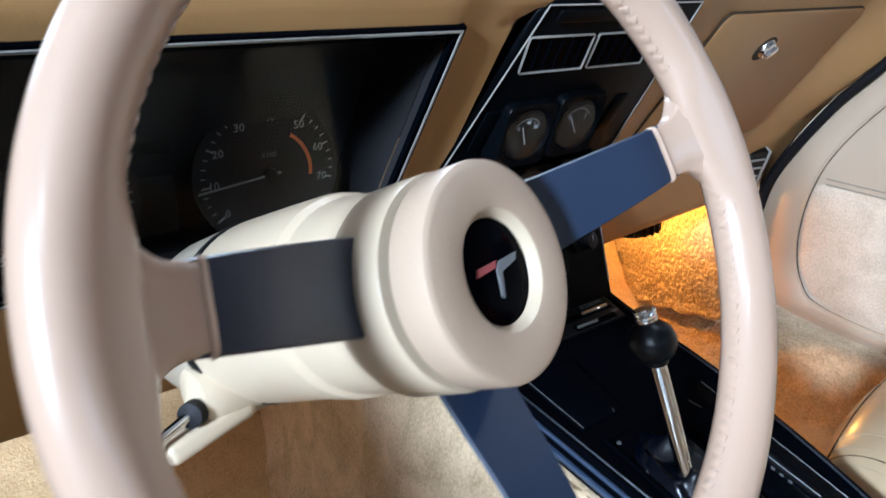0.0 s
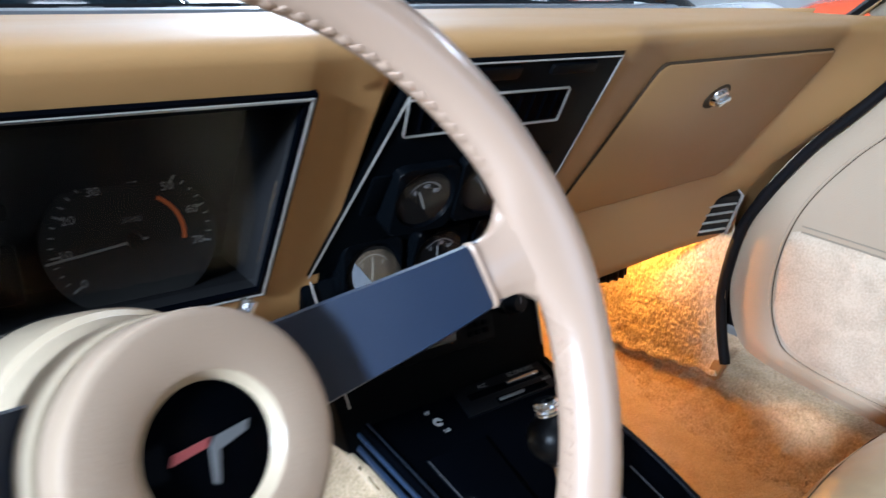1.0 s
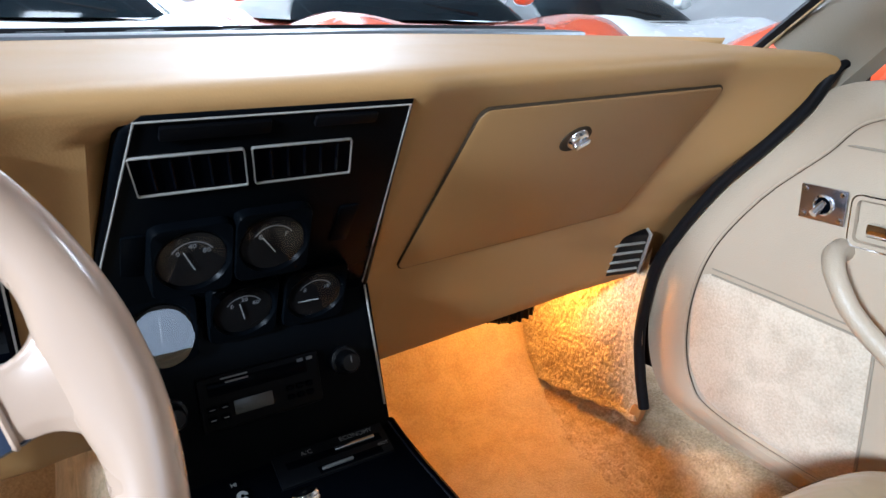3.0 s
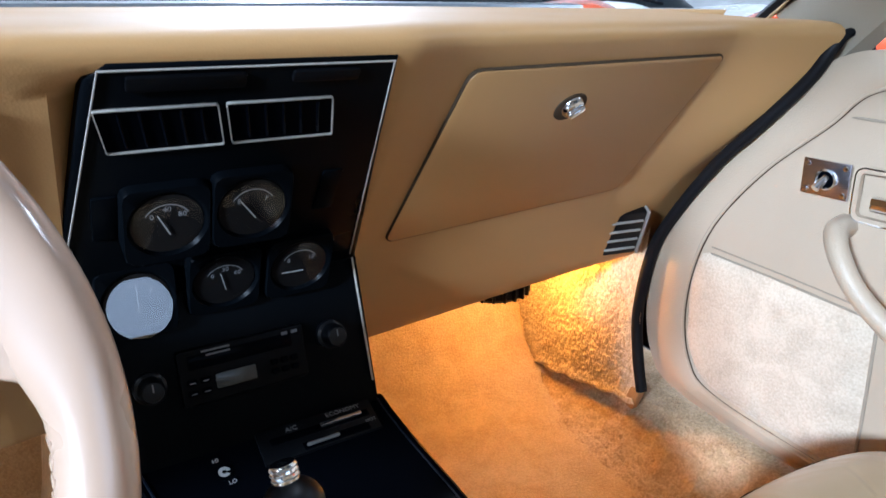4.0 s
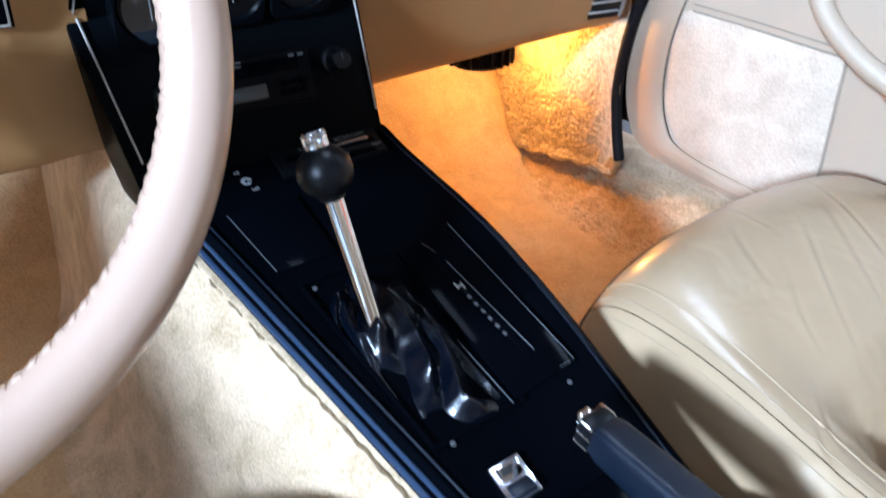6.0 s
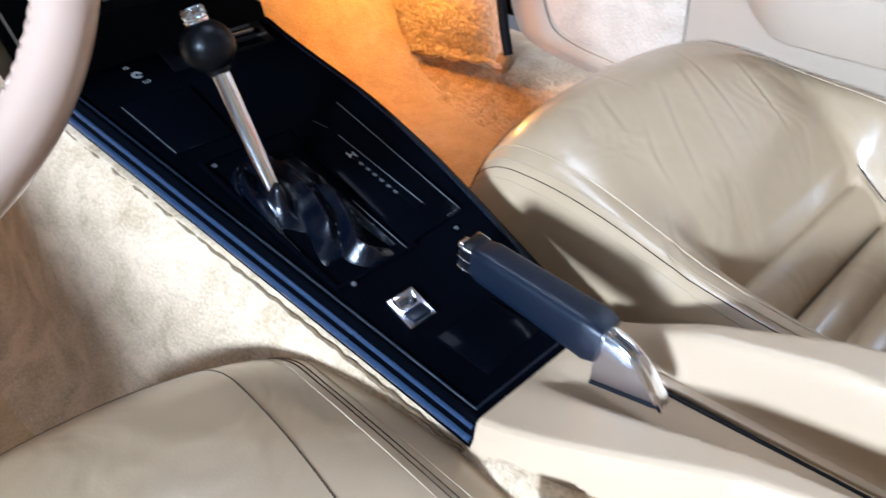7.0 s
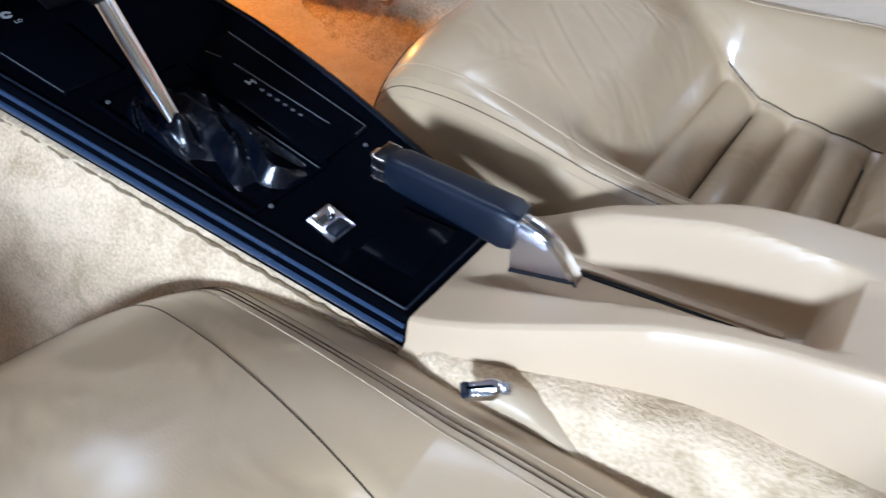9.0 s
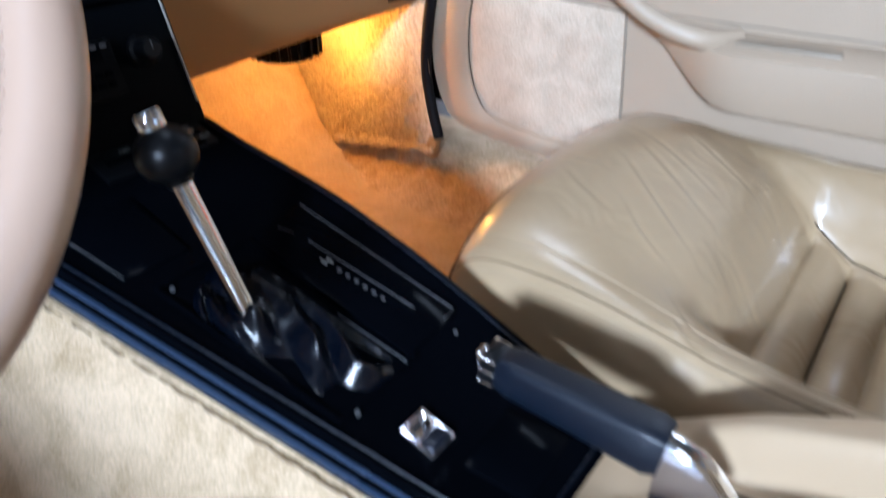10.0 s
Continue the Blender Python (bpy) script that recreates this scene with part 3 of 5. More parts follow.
part("bezel", ring_plate(cluster_edge(0.0065), CM, 0.0085, 0.004), "black", clu)
part("bezel_line", ring_plate(cluster_edge(0.0040), at(CM, 0, 0, 0.003), 0.0017, 0.0022), "silver", clu, "thin bright trim line")


def disc_arc(m, r0, r1, a0, a1, thick=0.0006, seg=18, bm=None):
    rows = []
    for k in range(seg + 1):
        a = radians(a0 + (a1 - a0) * k / seg)
        c, s = math.cos(a), math.sin(a)
        rows.append([m @ Vector((r0 * c, r0 * s, thick)), m @ Vector((r1 * c, r1 * s, thick))])
    return loft(rows, bm=bm)


def dial(m, r, parent, a0, a1, marks, numbers, needle, size, arc=None, minor=4):
    """A gauge: face, ticks, numerals, needle and a coloured arc."""
    g = part("gauge", lathe([(0.0, -0.004), (r * 1.02, -0.004), (r * 1.02, 0.0), (r * 0.98, 0.0008), (0.0, 0.0008)], m, 40), "gauge_face", parent, "round black gauge face")
    for i in range(marks * minor + 1):
        a = radians(a0 + (a1 - a0) * i / (marks * minor))
        big = i % minor == 0
        ln = r * (0.11 if big else 0.06)
        rr = r * 0.93 - ln / 2
        part("tick", box((ln, r * (0.022 if big else 0.013), 0.0006), m @ pose(rr * math.cos(a), rr * math.sin(a), 0.0014, 0, 0, math.degrees(a))), "white", g, smooth=False)
    for i, tx in enumerate(numbers):
        a = radians(a0 + (a1 - a0) * i / max(len(numbers) - 1, 1))
        writing(tx, at(m, r * 0.77 * math.cos(a), r * 0.77 * math.sin(a), 0.0014), size, "white", g, "numeral")
    if arc:
        part("warning_arc", disc_arc(m, r * 0.57, r * 0.62, *arc, thick=0.0016), "orange", g, "orange warning arc")
    a = radians(needle)
    part("needle", box((r * 1.15, r * 0.03, 0.001), m @ pose(r * 0.42 * math.cos(a), r * 0.42 * math.sin(a), 0.004, 0, 0, needle), 0.0003), "white", g, "white needle")
    part("needle_hub", lathe([(0.0, 0.001), (r * 0.1, 0.001), (r * 0.09, 0.005), (0.0, 0.0055)], m, 16), "satin", g)
    return g


DM = frame_matrix((-0.421, 0.086, 0.762), (1, 0, 0), (0, -0.1, 1))
TM = at(DM, 0.109, -0.036, 0.0)
tach = dial(TM, 0.068, clu, 217, -10.5, 7, ["0", "10", "20", "30", "40", "50", "60", "70"], 187, 0.0105, (58, -8))
writing("X100", at(TM, 0, 0.018, 0.0014), 0.007, "grey", tach, "numeral")
SM = at(DM, -0.073, -0.036, 0.0)
dial(SM, 0.068, clu, 225, -20, 8, ["5", "15", "25", "35", "45", "55", "65", "75", "85"], 222, 0.0105)
for k, (dx, dy) in enumerate(((0.005, 0.02), (0.005, -0.05))):
    part("small_window", plate(rounded(0.04, 0.05, 0.004), at(DM, dx, dy, 0.0), 0.004, 0.001), "dial", clu)
lens = part("lens", plate([(-cw / 2, -ch / 2), (cw / 2, -ch / 2), (cw / 2, ch / 2), (-cw / 2, ch / 2)], at(CM, 0, 0, -0.012) @ pose(0, 0, 0, 0, 0, 0), 0.0015), "cluster_lens", clu, "clear plastic lens")
lens.visible_shadow = False

# ---- centre console: gauge stack, radio panel and shift plate ----
con = root("centre_console", (0.03, -0.2, 0.33), "glossy black centre console with gauges, radio and shift plate", "console")
e_up = [(-0.182, up_v(0.648)), (-0.129 - 0.022, up_v(0.80)), (-0.141, up_v(0.862)), (-0.128, up_v(0.8728)), (0.071, up_v(0.8728)), (0.082, up_v(0.80)), (0.107, up_v(0.648))]
part("stack_body", plate(e_up, at(UP, 0, 0, 0.0), 0.014, 0.005, 3), "stack_black", con)
e_line = [(-0.170, up_v(0.668)), (-0.133, up_v(0.8695)), (0.067, up_v(0.8695)), (0.095, up_v(0.668))]
part("stack_line", tube([UP @ Vector((x, y, 0.0008)) for x, y in e_line], 0.0009, 6), "silver", con, "thin bright trim line")
e_rad = [(-0.178, 0.0), (0.105, 0.0), (0.107, rad_v(0.500)), (-0.156, rad_v(0.490))]
part("radio_body", plate(e_rad, at(RAD, 0, 0, 0.0), 0.10, 0.004), "stack_black", con)
for sx, x0, x1 in ((1, 0.098, 0.101), (-1, -0.168, -0.150)):
    part("side_line", tube([RAD @ Vector((x0, 0.0, 0.003)), RAD @ Vector((x1, rad_v(0.535), 0.003))], 0.0012, 8), "silver", con)
# air outlets
for x0, x1 in ((-0.1305, -0.052), (-0.047, 0.032)):
    cx, w, cv, h = (x0 + x1) / 2, x1 - x0, up_v(0.829), 0.040
    lean = [(x - 0.0031 - 0.0082 * (y - cv) / h, y) for x, y in rounded(w, h, 0.002, 2, cx, cv)]
    v = part("air_outlet", plate(lean, at(UP, 0, 0, 0.0008), 0.002), "black", con, "black louvred air outlet")
    part("outlet_frame", ring_plate(lean, at(UP, 0, 0, 0.002), 0.0008, 0.0008), "silver", v, "bright frame")
    for k in range(5):
        part("louvre", box((0.0012, h - 0.008, 0.005), at(UP, cx - 0.0031 - w / 2 + w * (k + 1) / 6, cv, 0.0) @ pose(0, 0, 0, 0, 35, 11)), "black", v, smooth=False)
part("top_switch", plate(rounded(0.075, 0.012, 0.002, 2, -0.08, up_v(0.861)), at(UP, 0, 0, 0.003), 0.004, 0.001), "radio_black", con)
part("top_switch", plate(rounded(0.050, 0.010, 0.002, 2, 0.015, up_v(0.862)), at(UP, 0, 0, 0.003), 0.004, 0.001), "radio_black", con)
# five small gauges in square pods; the lowest on the driver's side has a flat lens that is turned up a little
fl_c = (at(UP, -0.111, up_v(0.672), 0.007) @ pose(0, 0, 0, -29)) @ Vector((0, 0, 0.0185))
fl_n = (Vector((-0.191, -0.548, 0.900)) - fl_c).normalized() + (Vector((0.9, -4.9, 1.95)) - fl_c).normalized()
FLAT_LENS = frame_matrix(fl_c, (1, 0, 0), fl_n.cross(Vector((1, 0, 0)))) @ Matrix.Diagonal((1, 1, 0.1, 1))
for gx, gz, ang, nums in ((-0.091, 0.757, 115, ["0", "40", "80"]), (-0.026, 0.761, 125, ["E", "", "F"]), (-0.111, 0.672, 90, ["3", "6", "9"]),
                          (-0.038, 0.680, 105, ["0", "30", "60"]), (0.032, 0.682, 178, ["8", "", "18"])):
    gm = at(UP, gx, up_v(gz), 0.007) @ pose(0, 0, 0, -15 if gx > -0.10 else -29)
    turn = [2 * math.pi * j / 48 for j in range(48)]
    circle = [(0.0275 * math.cos(t), 0.0275 * math.sin(t)) for t in turn]
    sq, sq_in = [[(math.cos(t) * k, math.sin(t) * k) for t, k in [(t, (abs(math.cos(t) / hw) ** 9 + abs(math.sin(t) / hh) ** 9) ** (-1 / 9)) for t in turn]] for hw, hh in ((0.0322, 0.035), (0.0312, 0.034))]
    hood = [(x * 1.09 + 0.0005, y * 1.10 + 0.001) for x, y in circle]
    pod = part("gauge_pod", loft([[gm @ Vector((x, y, h)) for x, y in ring_] for ring_, h in ((sq, -0.012), (sq, 0.0085), (sq_in, 0.0105), (hood, 0.0105), ([(x * 1.06, y * 1.06) for x, y in circle], 0.0095), (circle, 0.0070))], True), "stack_black", con, "black square gauge pod with a round well")
    dm = at(gm, 0, 0, 0.0072)
    part("dial_face", lathe([(0.0, 0.0), (0.0268, 0.0), (0.0268, 0.0004), (0.0, 0.0004)], dm, 36), "dial", pod)
    part("scale_bar", disc_arc(dm, 0.0175, 0.0185, 150, 30, 0.0008), "grey", pod)
    for i, tx in enumerate(nums):
        if tx:
            a = radians(145 - 55 * i)
            writing(tx, at(dm, 0.0135 * math.cos(a), 0.0135 * math.sin(a), 0.0008), 0.0065, "grey", pod, "numeral")
    a = radians(ang)
    part("needle", box((0.021, 0.0009, 0.0006), dm @ pose(0.0065 * math.cos(a), -0.006 + 0.0065 * math.sin(a), 0.0018, 0, 0, ang)), "white", pod)
    # a shallow dished lens
    tilt, dome = (-6, 8.5) if gz > 0.72 else (-3, 8.0)
    ln = part("pod_lens", lathe([(0.0262 * math.sin(radians(dome * q / 9)) / math.sin(radians(dome)), 0.0262 * (math.cos(radians(dome * q / 9)) - math.cos(radians(dome))) / math.sin(radians(dome))) for q in range(0, 10)],
                                gm @ pose(0, 0, 0.0095, tilt) if gx > -0.10 else FLAT_LENS, 32, cap=False), "lens" if gx > -0.10 else "flat_lens", pod, "clear glass lens")
    ln.visible_shadow = False
for sx in (-0.132, 0.045):
    part("blank_slot", plate(rounded(0.018, 0.05, 0.002, 2, sx, up_v(0.757)), at(UP, 0, 0, 0.002), 0.003, 0.0006), "stack_black", con)
# radio
rv = rad_v(0.584)
rad = part("radio", plate(rounded(0.120, 0.052, 0.003, 3, -0.027, rv), at(RAD, 0, 0, 0.007), 0.012, 0.0015), "radio_black", con, "black cassette radio with grey display")
part("tape_slot", plate(rounded(0.098, 0.013, 0.001, 2, -0.029, rv + 0.014), at(RAD, 0, 0, 0.0078), 0.002, 0.0004), "black", rad)
part("display", plate(rounded(0.038, 0.014, 0.001, 2, -0.037, rv - 0.008), at(RAD, 0, 0, 0.0082), 0.002, 0.0003), "screen", rad, "grey display window")
for k in range(4):
    part("button", box((0.009, 0.005, 0.004), at(RAD, -0.077 + 0.012 * (k % 2), rv - 0.004 - 0.010 * (k // 2), 0.008), 0.001), "black", rad)
    part("button_mark", box((0.005, 0.0008, 0.0004), at(RAD, -0.077 + 0.012 * (k % 2), rv - 0.004 - 0.010 * (k // 2), 0.0103)), "grey", rad, smooth=False)
for k in range(6):
    part("button", box((0.007, 0.005, 0.004), at(RAD, 0.000 + 0.010 * (k % 3), rv - 0.004 - 0.009 * (k // 3), 0.008), 0.001), "black", rad)
for k in range(2):
    part("print_bar", box((0.026 - 0.004 * k, 0.0016, 0.0003), at(RAD, -0.052 + 0.002 * k, rv + 0.0225 - 0.004 * k, 0.0079)), "grey", rad, smooth=False)
    part("arrow_key", box((0.006, 0.003, 0.0006), at(RAD, 0.014 + 0.010 * k, rv + 0.021, 0.0079)), "cluster_line", rad, smooth=False)
for kx, kz in ((0.062, 0.592), (-0.112, 0.584)):
    km = at(RAD, kx, rad_v(kz), 0.0)
    kn = part("radio_knob", lathe([(0.0, 0.0), (0.0145, 0.0), (0.0145, 0.006), (0.0115, 0.008), (0.0108, 0.021), (0.009, 0.0235), (0.0, 0.024)], km, 28), "satin", con, "black radio knob")
    part("knob_mark", box((0.0012, 0.007, 0.0006), at(km, 0, 0.004, 0.0242)), "grey", kn, smooth=False)

# console plate
rows = []
N = 24
for k in range(N + 1):
    y = -0.456 + 0.492 * k / N
    L, R, z = con_left(y), con_right(y), con_z(y)
    rows.append([Vector((L - 0.004, y, z - 0.040)), Vector((L, y, z - 0.014)), Vector((L + 0.003, y, z - 0.003)), Vector((L + 0.007, y, z)), Vector((L + 0.013, y, z - 0.002)),
                 Vector((R - 0.013, y, z - 0.002)), Vector((R - 0.007, y, z)), Vector((R - 0.003, y, z - 0.003)), Vector((R, y, z - 0.014)), Vector((R + 0.004, y, z - 0.040))])
part("shift_plate", loft(rows, cap=True), "black", con)
part("plate_line", tube([(con_left(y) + 0.012, y, con_z(y) - 0.0005) for y in [-0.448 + 0.484 * k / 20 for k in range(21)]], 0.0012, 6), "grip", con)
part("plate_line", tube([(con_right(y) - 0.012, y, con_z(y) - 0.0005) for y in [-0.448 + 0.484 * k / 20 for k in range(21)]], 0.0012, 6), "grip", con)
part("plate_line", tube([(con_left(-0.448) + 0.012, -0.448, con_z(-0.448) - 0.0005), (con_right(-0.448) - 0.012, -0.448, con_z(-0.448) - 0.0005)], 0.0012, 6), "grip", con)
part("outer_line", tube([(con_left(y) + 0.001, y, con_z(y) - 0.0075) for y in [-0.454 + 0.49 * k / 20 for k in range(21)]], 0.0024, 8), "edge", con, "satin blue-black edge bead")
part("outer_line", tube([(con_left(y) - 0.0015, y, con_z(y) - 0.0200) for y in [-0.454 + 0.49 * k / 20 for k in range(21)]], 0.0034, 8), "edge", con, "satin blue-black edge bead")


def on_con(x, y, off=0.0):
    return CON @ Vector((x, con_v(y), off))


def con_plate(pts, height, bevel=0.001):
    return plate([(x, con_v(y)) for x, y in pts], at(CON, 0, 0, height), height + 0.003, bevel)


# climate control at the front
cc = part("climate_panel", con_plate([(-0.030, -0.004), (0.092, -0.004), (0.094, 0.034), (-0.028, 0.034)], 0.0015), "satin", con, "black climate control with sliding levers")
for x0, x1, yy in ((-0.018, 0.086, 0.017), (0.010, 0.080, 0.002)):
    part("slider_slot", con_plate([(x0, yy - 0.004), (x1, yy - 0.004), (x1, yy + 0.004), (x0, yy + 0.004)], 0.0022, 0.0004), "black", cc)
part("slider_lever", box((0.045, 0.005, 0.006), at(CON, 0.055, con_v(0.017), 0.004), 0.001), "chrome", cc)
part("slider_lever", box((0.034, 0.003, 0.004), at(CON, 0.030, con_v(0.002), 0.003), 0.001), "grey", cc)
CT = at(CON, 0, 0, 0.0026)
writing("ECONOMY", at(CT, 0.062, con_v(0.027), 0), 0.0075, "white", cc)
writing("A/C", at(CT, 0.006, con_v(0.025), 0), 0.0075, "white", cc)
writing("HOT", at(CT, 0.084, con_v(0.007), 0), 0.0055, "white", cc)
part("fan_mark", disc_arc(at(CON, -0.066, con_v(0.004), 0.0006), 0.002, 0.0055, 0, 320), "white", con)
writing("HI", at(CON, -0.070, con_v(0.018), 0.0006), 0.006, "white", con)
writing("LO", at(CON, -0.062, con_v(-0.008), 0.0006), 0.006, "white", con)
# raised panels on the plate
part("left_panel", con_plate([(-0.102, -0.030), (-0.030, -0.030), (-0.030, -0.108), (-0.090, -0.108)], 0.0016), "black", con)
part("panel_edge", tube([on_con(-0.101, -0.032, 0.0016), on_con(-0.0895, -0.107, 0.0016)], 0.0005, 6), "cluster_line", con)
rp = part("shift_pattern_panel", con_plate([(0.022, -0.128), (0.088, -0.118), (0.098, -0.296), (0.026, -0.300)], 0.0018), "black", con)
part("panel_edge", tube([on_con(0.087, -0.120, 0.002), on_con(0.097, -0.293, 0.002), on_con(0.080, -0.2945, 0.002)], 0.0005, 6), "cluster_line", rp)
part("pattern_strip", con_plate([(0.047, -0.157), (0.057, -0.157), (0.070, -0.273), (0.060, -0.273)], 0.0030), "black", rp)
part("strip_edge", tube([on_con(0.0565, -0.160, 0.0032), on_con(0.0695, -0.271, 0.0032)], 0.0005, 6), "cluster_line", rp)
part("panel_edge", tube([on_con(0.048, -0.131, 0.002), on_con(0.054, -0.145, 0.002)], 0.0004, 6), "cluster_line", rp)
part("panel_edge", tube([on_con(0.0145, -0.234, 0.0012), on_con(0.0205, -0.302, 0.0012)], 0.0005, 6), "cluster_line", con)
for dx, dy, w, h in ((-0.0030, 0.0, 0.0016, 0.0075), (0.0030, -0.002, 0.0016, 0.0075), (0.0, -0.001, 0.006, 0.0014)):
    part("pattern_mark", box((w, h, 0.0004), at(CON, 0.0505 + dx, con_v(-0.187 + dy), 0.0033)), "white", rp, smooth=False)
for k in range(6):
    y = -0.202 - 0.0090 * k
    part("pattern_mark", box((0.0032, 0.0040, 0.0004), at(CON, 0.0510 + 0.11 * (-0.202 - y), con_v(y), 0.0033) @ pose(0, 0, 0, 0, 0, 18)), "cluster_line", rp, smooth=False)
# window switch
sw = part("window_switch", box((0.030, 0.033, 0.005), at(CON, -0.020, con_v(-0.352), 0.001), 0.0015), "plate_metal", con, "chrome window switch")
part("rocker", box((0.021, 0.0135, 0.005), at(CON, -0.020, con_v(-0.345), 0.0035) @ pose(0, 0, 0, 14, 0, 0), 0.0015), "chrome", sw)
part("rocker", box((0.021, 0.0135, 0.005), at(CON, -0.020, con_v(-0.3595), 0.0035) @ pose(0, 0, 0, -14, 0, 0), 0.0015), "grip", sw)
# ash tray lid
part("tray_lid", con_plate([(-0.020, -0.385), (0.045, -0.382), (0.062, -0.430), (-0.008, -0.434)], 0.0012, 0.0006), "black", con, "black tray lid")
for x, y in ((-0.068, -0.136), (-0.044, -0.307), (0.078, -0.309)):
    part("screw", lathe([(0.0, 0.0), (0.0024, 0.0), (0.0021, 0.0010), (0.0, 0.0012)], at(CON, x, con_v(y), 0.0003), 12), "cluster_line", con)

# ---- gear lever with its leather boot ----
gear = root("gear_lever", (-0.04, -0.21, 0.43), "chrome gear lever with a black ball knob and crumpled leather boot", "gear lever")
# folds as lines over the plate: height, half width, then places from the lever back
FOLDS = ((0.022, 0.0175, ((-0.030, -0.150), (-0.025, -0.172), (-0.021, -0.193), (-0.021, -0.215), (-0.025, -0.240), (-0.034, -0.264))),
         (0.022, 0.0150, ((-0.012, -0.205), (-0.005, -0.226), (-0.008, -0.246), (-0.013, -0.262), (-0.019, -0.280), (-0.011, -0.293), (0.000, -0.300))),
         (0.015, 0.0075, ((-0.054, -0.158), (-0.061, -0.180), (-0.064, -0.206), (-0.066, -0.232), (-0.064, -0.272))),
         (0.013, 0.0055, ((-0.046, -0.146), (-0.060, -0.158), (-0.070, -0.176), (-0.074, -0.194))),
         (0.008, 0.0070, ((0.000, -0.160), (0.006, -0.205), (0.010, -0.255), (0.014, -0.290))))
FOLD_PTS = [(h, w, [(p.x, p.y) for p in spline([(a, c, 0) for a, c in pts], 18)]) for h, w, pts in FOLDS]


def boot_height(x, y):
    z = 0.0
    for n, (h, w, pts) in enumerate(FOLD_PTS):
        d, t = 9.0, 0.0
        for k in range(len(pts) - 1):
            (a, c), (a1, c1) = pts[k], pts[k + 1]
            ex, ey = a1 - a, c1 - c
            q = min(max(((x - a) * ex + (y - c) * ey) / (ex * ex + ey * ey), 0), 1)
            dd = math.hypot(x - a - q * ex, y - c - q * ey)
            if dd < d:
                d, t = dd, (k + q) / (len(pts) - 1)
        tall = h * (0.92 + 0.08 * math.sin(5 * t + 2 * n)) * smoothstep(-0.15, 0.12, t) * (1 - 0.5 * smoothstep(0.85, 1.0, t))
        roll = max(1 - d / w, 0) ** 1.3 * (1 + 0.25 * d / w)
        roll *= 1 + 0.03 * math.sin(24 * t + 1.7 * n + 160 * d)
        z = max(z, tall * roll)
    z += 0.028 * math.exp(-(((x + 0.047) / 0.012) ** 2 + ((y + 0.200) / 0.018) ** 2))
    return z


rows = []
for k in range(91):
    v = 2 * k / 90 - 1
    row = []
    for j in range(61):
        u = 2 * j / 60 - 1
        edge_ = (1 - u ** 6) * (1 - v ** 8)
        x = mixv(-0.030, -0.016, (1 - v) / 2) + u * mixv(0.047, 0.043, (1 - v) / 2)
        y = -0.216 + 0.088 * v
        crease = 0.0008 * math.sin(170 * x + 110 * y + 4 * math.sin(60 * y)) + 0.0003 * math.sin(260 * x - 190 * y)
        row.append(on_con(x, y, -0.0042 + edge_ * (0.002 + boot_height(x, y) + crease)))
    rows.append(row)
part("boot", loft(rows), "boot", gear, "crumpled black leather boot")
part("boot_frame", ring_plate([(-0.079, con_v(-0.126)), (0.018, con_v(-0.126)), (0.032, con_v(-0.305)), (-0.060, con_v(-0.305))], CON, 0.003, 0.0015), "black", gear)
g0, g1 = Vector((-0.0445, -0.209, 0.425)), Vector((-0.0575, -0.157, 0.572))
gd_ = (g1 - g0).normalized()
part("shaft", tube([g0 + (g1 - g0) * t for t in (0, 0.08, 0.2, 0.5, 1.0)], lambda t: 0.0035 + 0.0045 * min(t * 3, 1), 14), "chrome", gear, "polished chrome shaft")
BM = frame_matrix(g1, gd_.orthogonal(), gd_.cross(gd_.orthogonal()))
if (BM.to_3x3() @ Vector((0, 0, 1))).dot(gd_) < 0:
    BM = BM @ pose(0, 0, 0, 180)
part("knob", lathe([(0.007, -0.024), (0.010, -0.022)] + [(0.0225 * math.cos(radians(a)), 0.0215 * math.sin(radians(a))) for a in range(-62, 63, 6)] + [(0.009, 0.0205)], at(BM, 0, 0, 0.004), 32), "satin", gear, "black ball knob")
btn = part("reverse_button", lathe([(0.0, 0.0), (0.0095, 0.0), (0.0100, 0.002), (0.0100, 0.012), (0.009, 0.0138), (0.0, 0.0142)], at(BM, 0, 0, 0.0225), 24), "chrome", gear, "chrome ribbed button")
for k in range(3):
    part("groove", lathe([(0.01015, -0.0005), (0.0104, 0.0), (0.01015, 0.0005)], at(BM, 0, 0, 0.0265 + 0.0035 * k), 24, cap=False), "silver", btn)

# ---- steering wheel and column ----
WC, WN = Vector((-0.3545, -0.3050, 0.7700)), Vector((0.104, -0.9125, 0.3955))
WM = frame_matrix(WC, (0.9936, 0.1132, 0), WN.cross(Vector((0.9936, 0.1132, 0))))
RR, RT = 0.1775, 0.0143
wheel = root("steering_wheel", WC, "tan leather-wrapped three-spoke steering wheel with black spokes", "steering wheel")
SPOKES = (11.5, 171.8, 264.0)


def spoke_gain(deg):
    return max(math.exp(-(min(abs(deg - s), 360 - abs(deg - s)) / 11.0) ** 4) for s in SPOKES)


